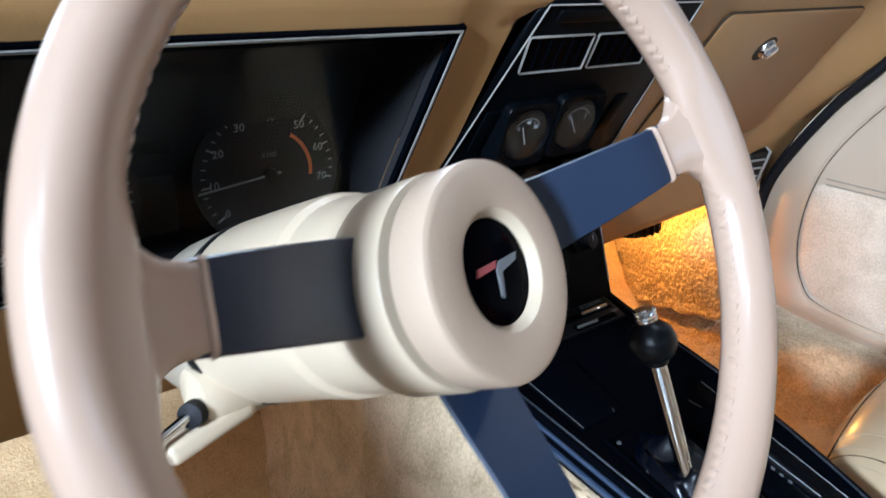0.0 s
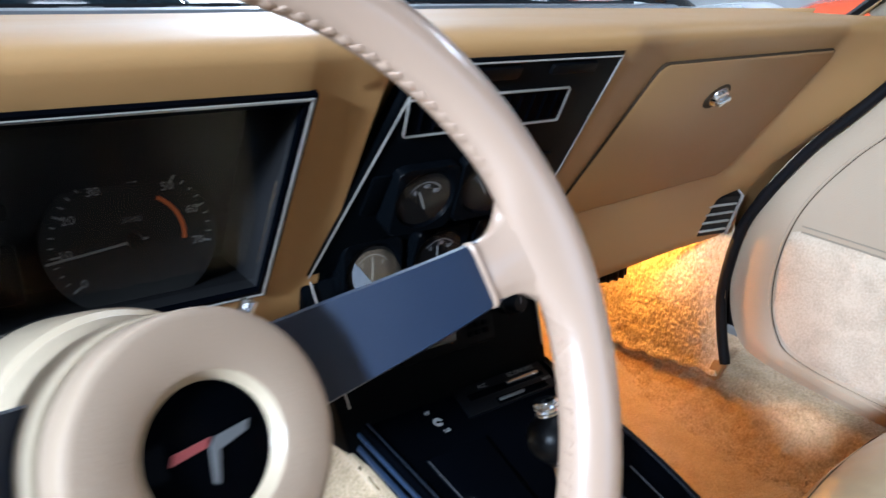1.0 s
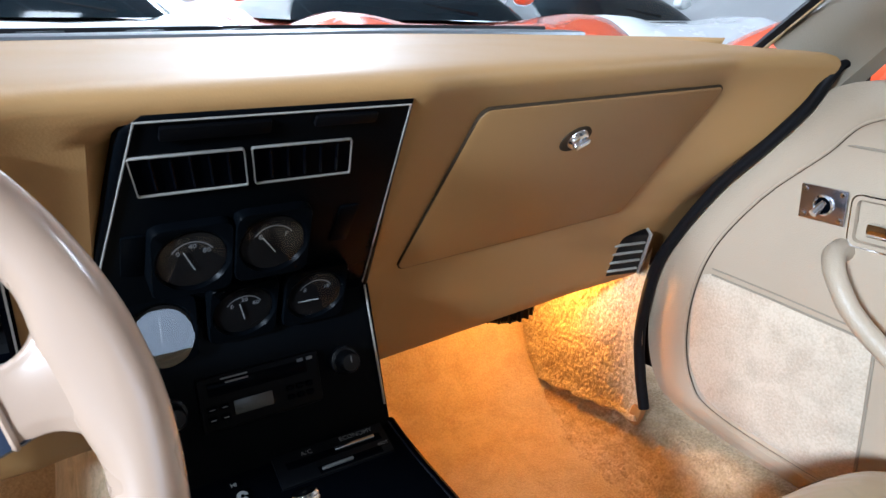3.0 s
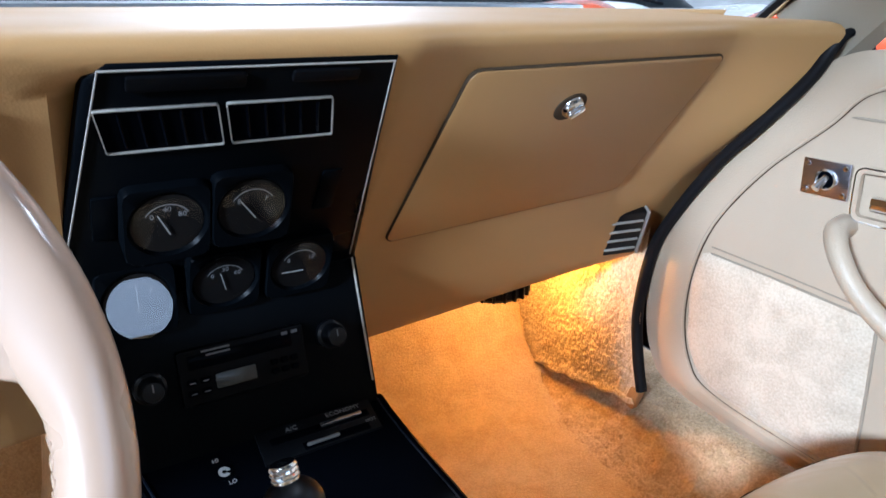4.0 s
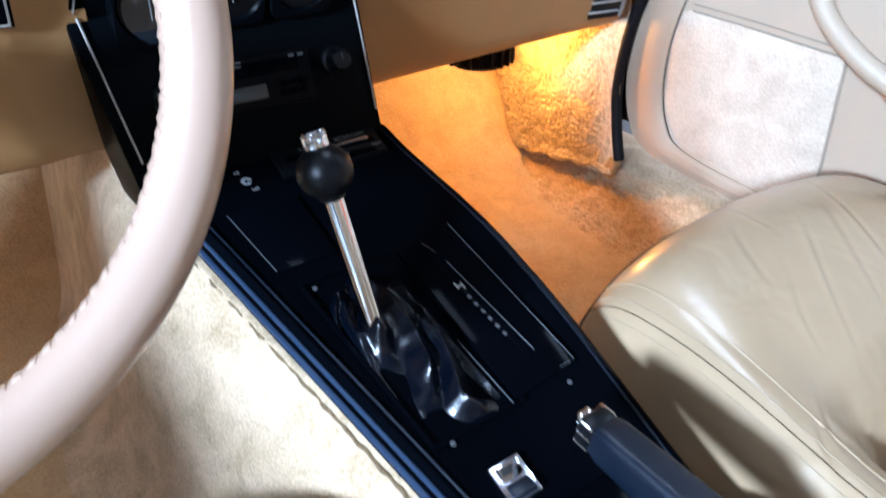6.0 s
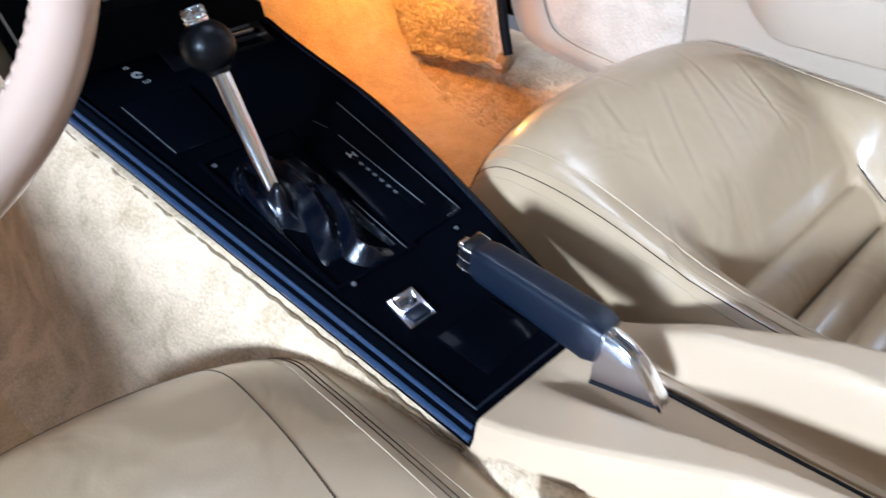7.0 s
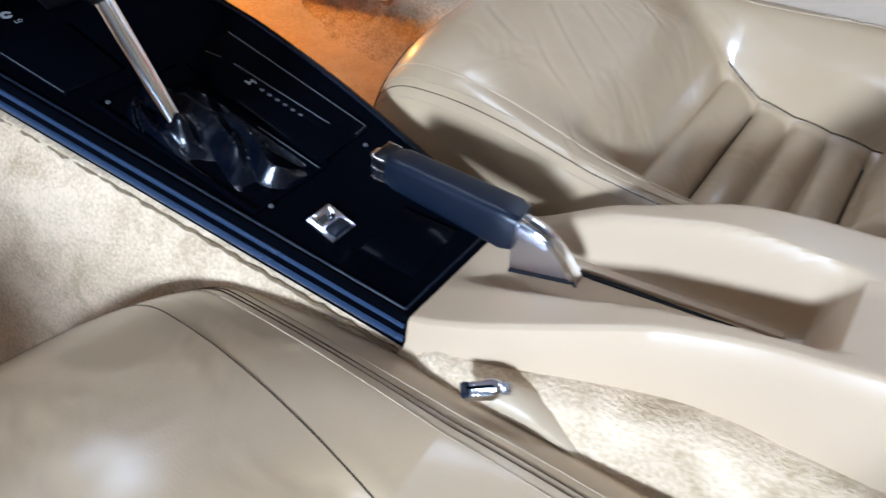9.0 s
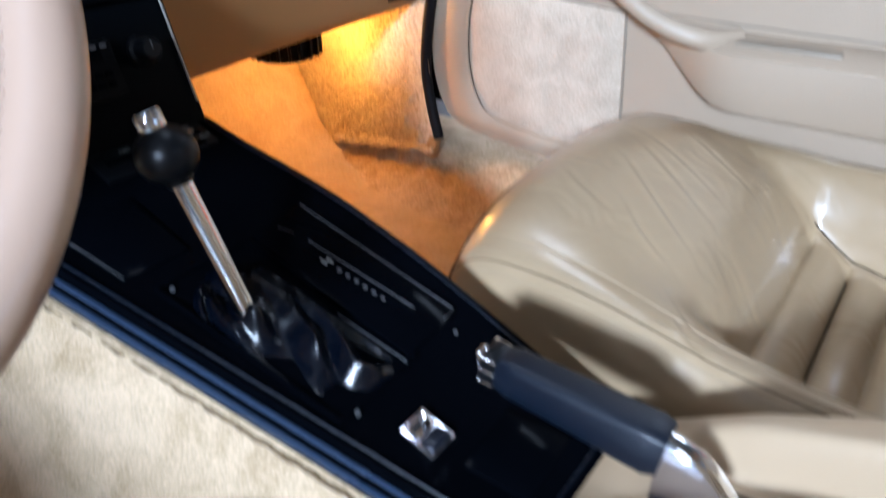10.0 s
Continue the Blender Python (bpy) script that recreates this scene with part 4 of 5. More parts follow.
rows = []
for k in range(181):
    dg = 2.0 * k
    a = radians(dg)
    g = spoke_gain(dg)
    row = []
    for j in range(20):
        q = 2 * math.pi * j / 20
        rad_in = RT * (1 + 0.06 * math.sin(q * 2))
        inward = max(-math.cos(q), 0) ** 1.5
        r = RR + rad_in * math.cos(q) - 0.006 * g * inward
        h = rad_in * math.sin(q) * (1 + 0.10 * g * math.cos(q)) * (1 - 0.25 * g * inward)
        row.append(WM @ Vector((r * math.cos(a), r * math.sin(a), h)))
    rows.append(row)
b = loft(rows, True)
bmesh.ops.remove_doubles(b, verts=b.verts, dist=1e-6)
part("rim", b, "rim", wheel, "smooth tan leather rim")
# lacing along the inside of the rim
b = bmesh.new()
for k in range(150):
    dg = 2.4 * k
    if spoke_gain(dg) > 0.5:
        continue
    a = radians(dg)
    q = radians(186)
    r, h = RR + RT * 0.97 * math.cos(q), RT * 0.97 * math.sin(q)
    m = WM @ Matrix.Rotation(a, 4, "Z") @ Matrix.Translation((r, 0, h)) @ pose(0, 0, 0, 24, 0, 0)
    box((0.0020, 0.0050, 0.0062), m @ pose(0, 0, 0, 6 * math.sin(k * 1.7), 0, 8 * math.sin(k * 2.3)), 0.0012, 2, b)
tagged(part("lacing", b, "rim", wheel, "puckered leather lacing"), kind="stuff")
for s in SPOKES:
    m = WM @ Matrix.Rotation(radians(s), 4, "Z")
    b = bmesh.new()
    sec = []
    for t in [k / 12 for k in range(13)]:
        r = mixv(0.030, 0.150, t)
        w = mixv(0.0245, 0.0152, t)
        z = mixv(-0.066, -0.009, smoothstep(-0.15, 1.0, t))
        sec.append([m @ Vector((r, -w, z)), m @ Vector((r, -w + 0.001, z + 0.0022)), m @ Vector((r, w - 0.001, z + 0.0022)), m @ Vector((r, w, z)), m @ Vector((r, 0, z - 0.0022))])
    part("spoke", loft(sec, True, True), "spoke", wheel, "satin black metal spoke")
    # stitched leather collar where the rim meets the spoke
    rows = []
    for k in range(13):
        t = k / 12
        r = mixv(0.1365, RR - 0.002, t)
        w = 0.0152 + 0.0016 * t + 0.024 * smoothstep(0.15, 1.0, t) ** 1.7
        th = mixv(0.0032, 0.0125, t ** 1.3)
        zc = mixv(-0.0105, -0.001, t ** 1.3)
        row = []
        for q in [2 * math.pi * j / 32 for j in range(32)]:
            c, s_ = math.cos(q), math.sin(q)
            x_ = math.copysign(abs(c) ** 0.4, c)
            fold = 0.0014 * t * (1 - t) * 4 * math.sin(8 * x_ + s) * abs(x_)
            row.append(m @ Vector((r, w * x_, zc + (th + fold) * math.copysign(abs(s_) ** 0.6, s_))))
        rows.append(row)
    part("collar", loft(rows, True, True), "rim", wheel, "gathered leather collar")
    edge_ = [(0.0155 * math.copysign(abs(math.cos(q)) ** 0.4, math.cos(q)), -0.0105 + 0.0035 * math.copysign(abs(math.sin(q)) ** 0.6, math.sin(q))) for q in [2 * math.pi * j / 32 for j in range(32)]]
    part("collar_seam", tube([m @ Vector((0.1368, a, c)) for a, c in edge_], 0.0016, 6, closed=True), "rim", wheel)
HB = frame_matrix((-0.3600, -0.2880, 0.7590), (0.989, 0.148, 0), (-0.058, 0.395, 0.917))
HF = at(HB, 0.0015, 0, -0.0062) @ pose(0, 0, 0, 0, 8, 0)
hub = part("hub", lathe([(0.0450, -0.0106), (0.0510, -0.0100), (0.0518, -0.0085), (0.0518, 0.0078), (0.0513, 0.0098), (0.0500, 0.0108), (0.0480, 0.0112), (0.030, 0.0118), (0.0285, 0.0112)], HF, 64, cap=False), "pad", wheel, "round tan hub pad")
part("hub_groove", lathe([(0.0455, -0.0190), (0.0455, -0.0085)], HF, 64, cap=False), "crease", hub, "dark joint round the hub")
part("hub_barrel", lathe([(0.030, -0.056), (0.0500, -0.052), (0.0530, -0.046), (0.0528, -0.0175), (0.0520, -0.0158), (0.0450, -0.0152)], HF, 64, cap=False), "column", hub, "cream hub barrel")
HB = at(HB, 0, 0, -0.0062)
part("hub_dish", lathe([(0.0285, 0.0112), (0.0262, 0.0085), (0.0250, 0.0060)], HF, 48, cap=False), "column", hub)
bad = part("medallion", lathe([(0.0, 0.0068), (0.012, 0.0066), (0.020, 0.0062), (0.0252, 0.0054), (0.0252, 0.0)], HF, 48), "black", hub, "glossy black round badge")
# badge: two crossed flag shapes, one red, one white
part("badge_shape", plate([(-0.018, -0.004), (-0.002, 0.0015), (-0.001, 0.0055), (-0.017, 0.0005)], at(HF, 0, 0, 0.0074) @ pose(0, 0, 0, 0, 0, -14) @ Matrix.Diagonal((0.85, 0.85, 1, 1)), 0.001), "red", bad)
part("badge_shape", plate([(-0.001, 0.001), (0.002, -0.013), (0.0045, -0.014), (0.0035, 0.000), (0.016, 0.008), (0.0165, 0.0125), (0.001, 0.0055)], at(HF, 0, 0, 0.0074) @ pose(0, 0, 0, 0, 0, -20) @ Matrix.Diagonal((0.85, 0.85, 1, 1)), 0.001), "grey", bad)

col = root("steering_column", (-0.353, -0.05, 0.66), "beige plastic steering column shroud with stalk and lock", "steering column")


def col_pt(s, r, a):
    return HB @ Vector((r * math.cos(a), r * math.sin(a), -s))


prof = [(0.030, 0.030), (0.046, 0.0475), (0.050, 0.0515), (0.058, 0.0530), (0.088, 0.0570), (0.092, 0.0570), (0.0935, 0.0560), (0.097, 0.0605), (0.104, 0.0620), (0.130, 0.0635), (0.185, 0.0660), (0.198, 0.0665), (0.204, 0.0655)]


def shroud_r(r, s, a):
    return r * (1.0 - (0.04 + 0.10 * smoothstep(0.06, 0.13, s)) * max(-math.sin(a), 0) ** 1.2)


ring_a = [2 * math.pi * j / 48 for j in range(48)]
part("shroud", loft([[col_pt(s, shroud_r(r, s, a), a) for a in ring_a] for s, r in prof], True, True), "column", col)
part("shroud_ring", loft([[col_pt(s, shroud_r(r, s, a), a) for a in ring_a] for s, r in ((0.200, 0.064), (0.2005, 0.0674), (0.2085, 0.0676), (0.209, 0.064))], True), "rubber", col, "black rubber ring")
# rear section borrows the darker pillar colour to stand in for its shading
part("shroud_end", loft([[col_pt(s, shroud_r(r, s, a), a) for a in ring_a] for s, r in ((0.208, 0.061), (0.209, 0.0660), (0.214, 0.0672), (0.268, 0.0672), (0.276, 0.063), (0.30, 0.060))], True, True), "pillar", col, "rear shroud section in a darker, shaded tone")
# lock housing below and the stalk's housing beside it
LM = at(HB, 0.004, -0.026, -0.115)
rows = []
for k in range(13):
    t = k / 12
    r = 0.036 * (1 - abs(2 * t - 1) ** 4) ** 0.25
    rows.append([LM @ Vector((r * 0.95 * math.cos(a), r * 0.86 * math.sin(a), -0.055 + 0.10 * t)) for a in [2 * math.pi * j / 28 for j in range(28)]])
part("lock_housing", loft(rows, True, True), "column", col)
SH = at(HB, -0.032, -0.033, -0.215)
rows = []
for k in range(17):
    t = k / 16
    r = 0.0225 * (1 - abs(2 * t - 1) ** 5) ** 0.2
    rows.append([SH @ Vector((0.045 - 0.085 * t, r * math.cos(a), r * math.sin(a))) for a in [2 * math.pi * j / 28 for j in range(28)]])
part("stalk_housing", loft(rows, True, True), "column", col)
part("stalk_tongue", box((0.060, 0.014, 0.034), at(SH, -0.034, -0.020, 0.0) @ pose(0, 0, 0, 0, 0, 10), 0.005, 3), "column", col)
part("stalk_socket", lathe([(0.0, 0.0), (0.0085, 0.0), (0.008, 0.008), (0.0, 0.009)], at(SH, -0.040, -0.006, 0.012) @ pose(0, 0, 0, 0, -50, 0), 20), "rubber", col, "black stalk socket")
part("turn_stalk", tube([SH @ Vector(q) for q in ((-0.044, -0.006, 0.014), (-0.09, -0.020, 0.018), (-0.15, -0.032, 0.020))], 0.0036, 10), "chrome", col, "chrome turn signal stalk")

# hazard plunger on the upper side of the column
HZM = frame_matrix((-0.316, -0.205, 0.764), (0.3, 0.9, -0.3), (0, 0.3, 0.9))
part("switch_tab", box((0.024, 0.012, 0.010), HZM, 0.002), "column", col, "cream switch tab")
part("hazard_plunger", lathe([(0.0, 0.0), (0.004, 0.0), (0.004, 0.008), (0.0035, 0.009), (0.0, 0.0095)], at(HZM, 0.004, 0.004, 0.0) @ pose(0, 0, 0, -60), 16), "chrome", col, "chrome hazard plunger")

# ---- handbrake ----
hb = root("handbrake", (0.045, -0.50, 0.38), "black-gripped handbrake lever with a chrome button and blade", "handbrake")
h0, h1 = Vector((0.0375, -0.508, 0.4175)), Vector((0.030, -0.385, 0.4335))
hz = (h1 - h0).normalized()
hx = hz.cross(Vector((0, 0, 1))).normalized()
hy = hx.cross(hz)
ln_h = (h1 - h0).length


def grip_sec(a, gx, gy):
    """A rounded square section, turned so that one edge runs along the top."""
    x, y = gx * math.copysign(abs(math.cos(a)) ** 0.42, math.cos(a)), gy * math.copysign(abs(math.sin(a)) ** 0.42, math.sin(a))
    c, q = math.cos(radians(-4)), math.sin(radians(-4))
    return x * c - y * q, x * q + y * c


rows = []
for k in range(15):
    t = k / 14
    gx, gy = mixv(0.0172, 0.0150, t), mixv(0.0192, 0.0150, t)
    if k in (0, 14):
        gx, gy = gx * 0.85, gy * 0.85
    rows.append([h0 + hz * (ln_h * t) + hx * grip_sec(a, gx, gy)[0] + hy * grip_sec(a, gx, gy)[1]
                 for a in [2 * math.pi * j / 28 for j in range(28)]])
part("grip", loft(rows, True, True), "grip", hb, "ribbed black vinyl grip")
TIP = Matrix(((hx.x, hy.x, hz.x, h1.x), (hx.y, hy.y, hz.y, h1.y), (hx.z, hy.z, hz.z, h1.z), (0, 0, 0, 1)))
cap_ = part("end_cap", box((0.026, 0.026, 0.016), at(TIP, 0, 0, 0.006), 0.004), "satin", hb)
for k in range(3):
    part("chrome_band", box((0.0268, 0.0022, 0.013), at(TIP, 0, 0.0105 - 0.0105 * k, 0.007), 0.0008), "chrome", cap_)
part("release_button", box((0.014, 0.014, 0.008), at(TIP, 0, 0.0, 0.017), 0.003), "chrome", hb, "chrome release button")
rows = []
top_c = spline([(-0.004, 0.0135, 0), (0.012, 0.0125, 0), (0.027, 0.007, 0), (0.040, -0.004, 0), (0.050, -0.016, 0), (0.054, -0.022, 0)], 16)
for k, p in enumerate(top_c):
    c = h0 - hz * p.x
    zt = c.z + p.y
    zb = min(0.3785 + 0.22 * p.x, zt - 0.003)
    w = 0.0085 if k < 14 else 0.0065
    sec = [(-w, zb), (-w, zb + 0.6 * (zt - zb)), (-w, zt - 0.0055), (-0.75 * w, zt - 0.0022), (-0.4 * w, zt - 0.0006), (0.0, zt), (0.4 * w, zt - 0.0006), (0.75 * w, zt - 0.0022), (w, zt - 0.0055), (w, zb)]
    rows.append([Vector((c.x, c.y, 0)) + hx * x_ + Vector((0, 0, max(z_, zb))) for x_, z_ in sec])
part("blade", loft(rows, True, True), "plate_metal", hb, "chrome lever blade")
part("blade_cap", loft([[v + Vector((0, 0, 0.0007)) + (hx * 0.0006 * (1 if n > 2 else -1)) for n, v in enumerate(r[2:9])] + [r[8], r[2]] for r in rows], True, True), "chrome", hb, "polished chrome top of the blade")
# dark line added along the blade's foot to set off its outline
part("blade_dark_edge", tube([r[0] - hx * 0.0008 + Vector((0, 0, 0.0004)) for r in rows], 0.0013, 6), "rubber", hb, "thin dark edge under the blade")

# ---- rear console with the handbrake channel ----
arm = root("armrest_console", (0.08, -0.7, 0.33), "tan moulded plastic console with a channel for the handbrake", "console")


def arm_edges(y):
    return -0.047 + 0.060 * smoothstep(-0.44, -0.72, y) + 0.012 * smoothstep(-0.72, -0.95, y), 0.124 + 0.030 * smoothstep(-0.50, -0.72, y) + 0.02 * smoothstep(-0.63, -0.9, y)


def arm_top(y):
    d = -y
    ramp = 0.353 + 0.335 * (d - 0.455)
    flat_ = 0.413 + 0.20 * (d - 0.635)
    z = min(ramp, flat_)
    return min(z, 0.444 + 0.05 * (d - 0.79))


def arm_z(x, y):
    z = arm_top(y)
    L, R = arm_edges(y)
    c0, c1 = 0.020 + 0.012 * smoothstep(-0.5, -0.7, y), 0.094 + 0.006 * smoothstep(-0.5, -0.7, y)
    ch = smoothstep(c0 - 0.006, c0 + 0.006, x) * (1 - smoothstep(c1 - 0.006, c1 + 0.012, x)) * (1 - smoothstep(0.720, 0.738, -y))
    z -= ch * max(z - (0.356 + 0.010 * smoothstep(-0.5, -0.74, y)), 0) * 0.96
    z += 0.020 * smoothstep(0.088, 0.112, x) * smoothstep(-0.462, -0.56, y) * (1 - smoothstep(0.64, 0.78, -y))
    e = min(x - L, R - x)
    z -= 0.003 * (1 - smoothstep(0.0, 0.005, e)) ** 2
    return z


rows = []
ys = [-0.4565 - 0.0095 * k for k in range(60)]
for y in ys:
    L, R = arm_edges(y)
    row = [Vector((L - 0.012, y, 0.325)), Vector((L - 0.004, y, arm_z(L, y) - 0.02))]
    row += [Vector((mixv(L, R, t), y, arm_z(mixv(L, R, t), y))) for t in [k / 56 for k in range(57)]]
    row += [Vector((R + 0.005, y, arm_z(R, y) - 0.02)), Vector((R + 0.016, y, 0.29))]
    rows.append(row)
part("shell", loft(rows, cap=True), "plastic", arm)
part("channel_slot", box((0.0045, 0.165, 0.004), pose(0.0815, -0.620, 0.3620, -3, 0, 2.5), 0.001), "rubber", arm, "dark slot for the lever")
part("channel_lip", box((0.009, 0.18, 0.006), pose(0.0895, -0.620, 0.3640, -3, 0, 2.5), 0.002), "plastic", arm)

# ---- seats ----
def make_seat(cx, yf, inner, label, seam_at, creases=(), wide=0.0, double=0.92, W=0.252, well=0.030, rise=0.052, rib0=0.305, pitch=0.054, edges=(0.50, 0.50), taper=0.0, fall=0.0, back=0.66, boxy=4.6, low=0.0, tall=0.58, hug=0.0, roll=0.0, drift=0.0, drift_in=0.0):
    """A leather bucket seat. inner: +1 when the tunnel lies on its right, -1 when on its left."""
    Z0 = 0.17
    seat = root("car_seat", (cx, yf - 0.3, 0.15), label, "car seat", "front seats")

    def pt(a, d, off=0.0):
        """a: 0..1 over the cushion from the tunnel side to the door side; d: metres back from the front edge."""
        th = math.pi * a
        e = 2 / boxy
        c, s = math.cos(th), math.sin(th)
        u = math.copysign(abs(c) ** e, c)
        f = (1 - (1 - min(d / 0.10, 1)) ** 2.6) ** (1 / 2.6)
        top = 0.232 - low - 0.050 * smoothstep(0.12, 0.42, d) + 0.010 * math.sin(math.pi * min(d / 0.3, 1))
        h = top * abs(s) ** e
        x = cx + inner * (W * u * (0.94 + 0.06 * f) + 0.012 * smoothstep(0.1, 0.4, d) * u + wide * smoothstep(0.35, 1.0, u) * smoothstep(0.0, 0.09, d))
        z = Z0 + 0.02 + (h + off) * (0.25 + 0.75 * f) if s > 0 else Z0 + 0.02
        v = abs(u)
        on = smoothstep(0.35, 0.8, abs(s) ** e)
        ve = edges[0] if u > 0 else edges[1] - taper * max(d - rib0, 0)
        z += on * (rise * smoothstep(ve + 0.04, min(ve + 0.34, 0.93), v) * smoothstep(0.12, 0.42, d) - well * (1 - smoothstep(ve - 0.04, ve + 0.10 + 1.6 * (well - 0.03), v)) * smoothstep(rib0 - 0.085, rib0 + 0.055, d))
        z += on * roll * (math.exp(-((u + 0.80) / 0.13) ** 2) * smoothstep(0.16, 0.34, d) if u < 0 else 0)
        z -= on * fall * (1 - smoothstep(0.55, 0.95, v)) * smoothstep(0.08, 0.25, d)
        z += on * 0.024 * max(1 - (v / 0.8) ** 2, 0) * math.sin(math.pi * min(max((d - 0.01) / 0.29, 0), 1)) ** 0.8
        rib = 1 - smoothstep(ve - 0.05, ve + 0.05, v)
        if d > rib0:
            q = ((d - rib0) / pitch) % 1.0
            z += on * rib * (0.022 * math.sin(math.pi * q) ** 0.5 - 0.016)
        elif d > rib0 - 0.02:
            z -= on * rib * 0.013 * smoothstep(rib0 - 0.02, rib0, d)
        z -= on * 0.010 * math.exp(-((v - ve - 0.028) / 0.020) ** 2) * smoothstep(rib0 - 0.045, rib0 + 0.015, d)
        y = yf - d - 0.020 * (u * u) * (1 - f) + 0.03 * (1 - v ** 2) * (1 - smoothstep(0.0, 0.25, d))
        for x0, y0, x1, y1, h, w in creases:
            ex, ey = x1 - x0, y1 - y0
            ln2 = ex * ex + ey * ey
            t = min(max(((x - x0) * ex + (y - y0) * ey) / ln2, 0), 1)
            bow = 0.006 * math.sin(math.pi * t)
            dist = ((x - x0) * ey - (y - y0) * ex) / math.sqrt(ln2) - bow
            far = math.hypot(x - x0 - t * ex, y - y0 - t * ey)
            if far < 0.03:
                z += on * h * math.sin(math.pi * (0.04 + 0.92 * t)) * 0.30 * (0.8 * math.exp(-((dist - 1.5 * w) / w) ** 2) - math.exp(-(dist / (0.8 * w)) ** 2)) * (1 - smoothstep(0.012, 0.03, far))
        return Vector((x, y, z))

    def a_of(u):
        return math.acos(math.copysign(abs(u) ** (boxy / 2), u)) / math.pi

    side = a_of(0.97)
    A = [side * k / 14 for k in range(14)] + [a_of(0.97 - 1.94 * k / 210) for k in range(211)]
    A += [1 - a for a in reversed(A[:14])]
    D = [0.0, 0.002, 0.005, 0.010, 0.016, 0.024] + [0.030 + 0.003 * k for k in range(194)]
    part("cushion", loft([[pt(a, d) for a in A] for d in D], cap=True), "leather", seat, "creased leather cushion with cross pleats")

    for u, r, nm in ((seam_at, 0.0013, "piping"), (-0.80, 0.0013, "piping")):
        path = [pt(a_of(u - (drift_in * smoothstep(0.08, 0.40, d) if u > 0 else 0)), d, -0.0002) for d in [0.03 + 0.56 * k / 60 for k in range(61)]]
        part(nm, tube(path, r if inner < 0 else 0.0008, 8), "leather" if inner < 0 else "crease", seat, "sewn seam")
    # double stitched seam on the tunnel side
    for off_ in (-0.030, 0.030):
        b = bmesh.new()
        for k in range(116):
            d = 0.016 + 0.0050 * k
            a = a_of(double + off_ + drift * smoothstep(0.08, 0.40, d))
            tube([pt(a, d, 0.0006), pt(a, d + 0.0018, 0.0010), pt(a, d + 0.0036, 0.0006)], 0.00065, 5, b)
        tagged(part("stitching", b, "stitch", seat, "pale thread stitching"), kind="stuff")
    for off_ in ((0.0,) if inner < 0 else (-0.007, 0.007)):
        part("seam_line", tube([pt(a_of(double + off_ + drift * smoothstep(0.08, 0.40, d)), d, 0.0004) for d in [0.015 + 0.575 * k / 90 for k in range(91)]], 0.0005 if inner < 0 else 0.0006, 6), "crease", seat)
    part("pleat_seam", tube([pt(a_of(-edges[1] - 0.028 + taper * max(d - rib0, 0)), d, 0.0006) for d in [rib0 - 0.005 + 0.28 * k / 60 for k in range(61)]], 0.0011, 6), "crease", seat)
    # sewn valleys between the pleats
    for n in range(5):
        d = rib0 + 0.0002 + pitch * n
        u0, u1 = -edges[1] + taper * (d - rib0) + 0.04, edges[0] - 0.05
        part("pleat_line", tube([pt(a_of(mixv(u0, u1, k / 30)), d, 0.0006) for k in range(31)], 0.0012, 6), "crease", seat)
    # curved seam across the front pillow
    part("front_seam", tube([pt(mixv(0.13, 0.87, k / 48), 0.022 + 0.014 * math.sin(math.pi * k / 48)) for k in range(49)], 0.0014, 8), "crease", seat)
    # plinth and rails
    part("plinth", box((2 * W - 0.06, 0.50, 0.06), Matrix.Translation((cx, yf - 0.34, Z0 + 0.01)), 0.012), "rubber", seat)
    for s in (-1, 1):
        part("rail", box((0.03, 0.52, 0.025), Matrix.Translation((cx + s * 0.17, yf - 0.33, 0.163)), 0.004), "satin", seat)

    # backrest
    def bk(a, t):
        th = math.pi * 2 * a
        c, s = math.cos(th), math.sin(th)
        wv = W * (1.0 - 0.16 * smoothstep(0.55, 1.0, t)) * (1 - max(t - 0.93, 0) * 4)
        th_ = 0.075 * (1 - 0.35 * t) * (1 - max(t - 0.95, 0) * 9)
        u = math.copysign(abs(c) ** 0.5, c)
        w_ = math.copysign(abs(s) ** 0.5, s)
        front = max(w_, 0)
        yy = yf - back - 0.52 * tall * t + w_ * th_ + front * ((0.035 + hug * (1 - smoothstep(0.10, 0.55, t))) * smoothstep(0.5, 0.85, abs(u)) + (1 - smoothstep(0.5, 0.56, abs(u))) * (0.010 * abs(math.sin(math.pi * t * 10)) - 0.014))
        return Vector((cx + inner * wv * u, yy, 0.27 + tall * t))

    part("backrest", loft([[bk(j / 64, t / 50) for j in range(64)] for t in range(51)], True, True), "leather", seat, "pleated leather backrest")
    return seat


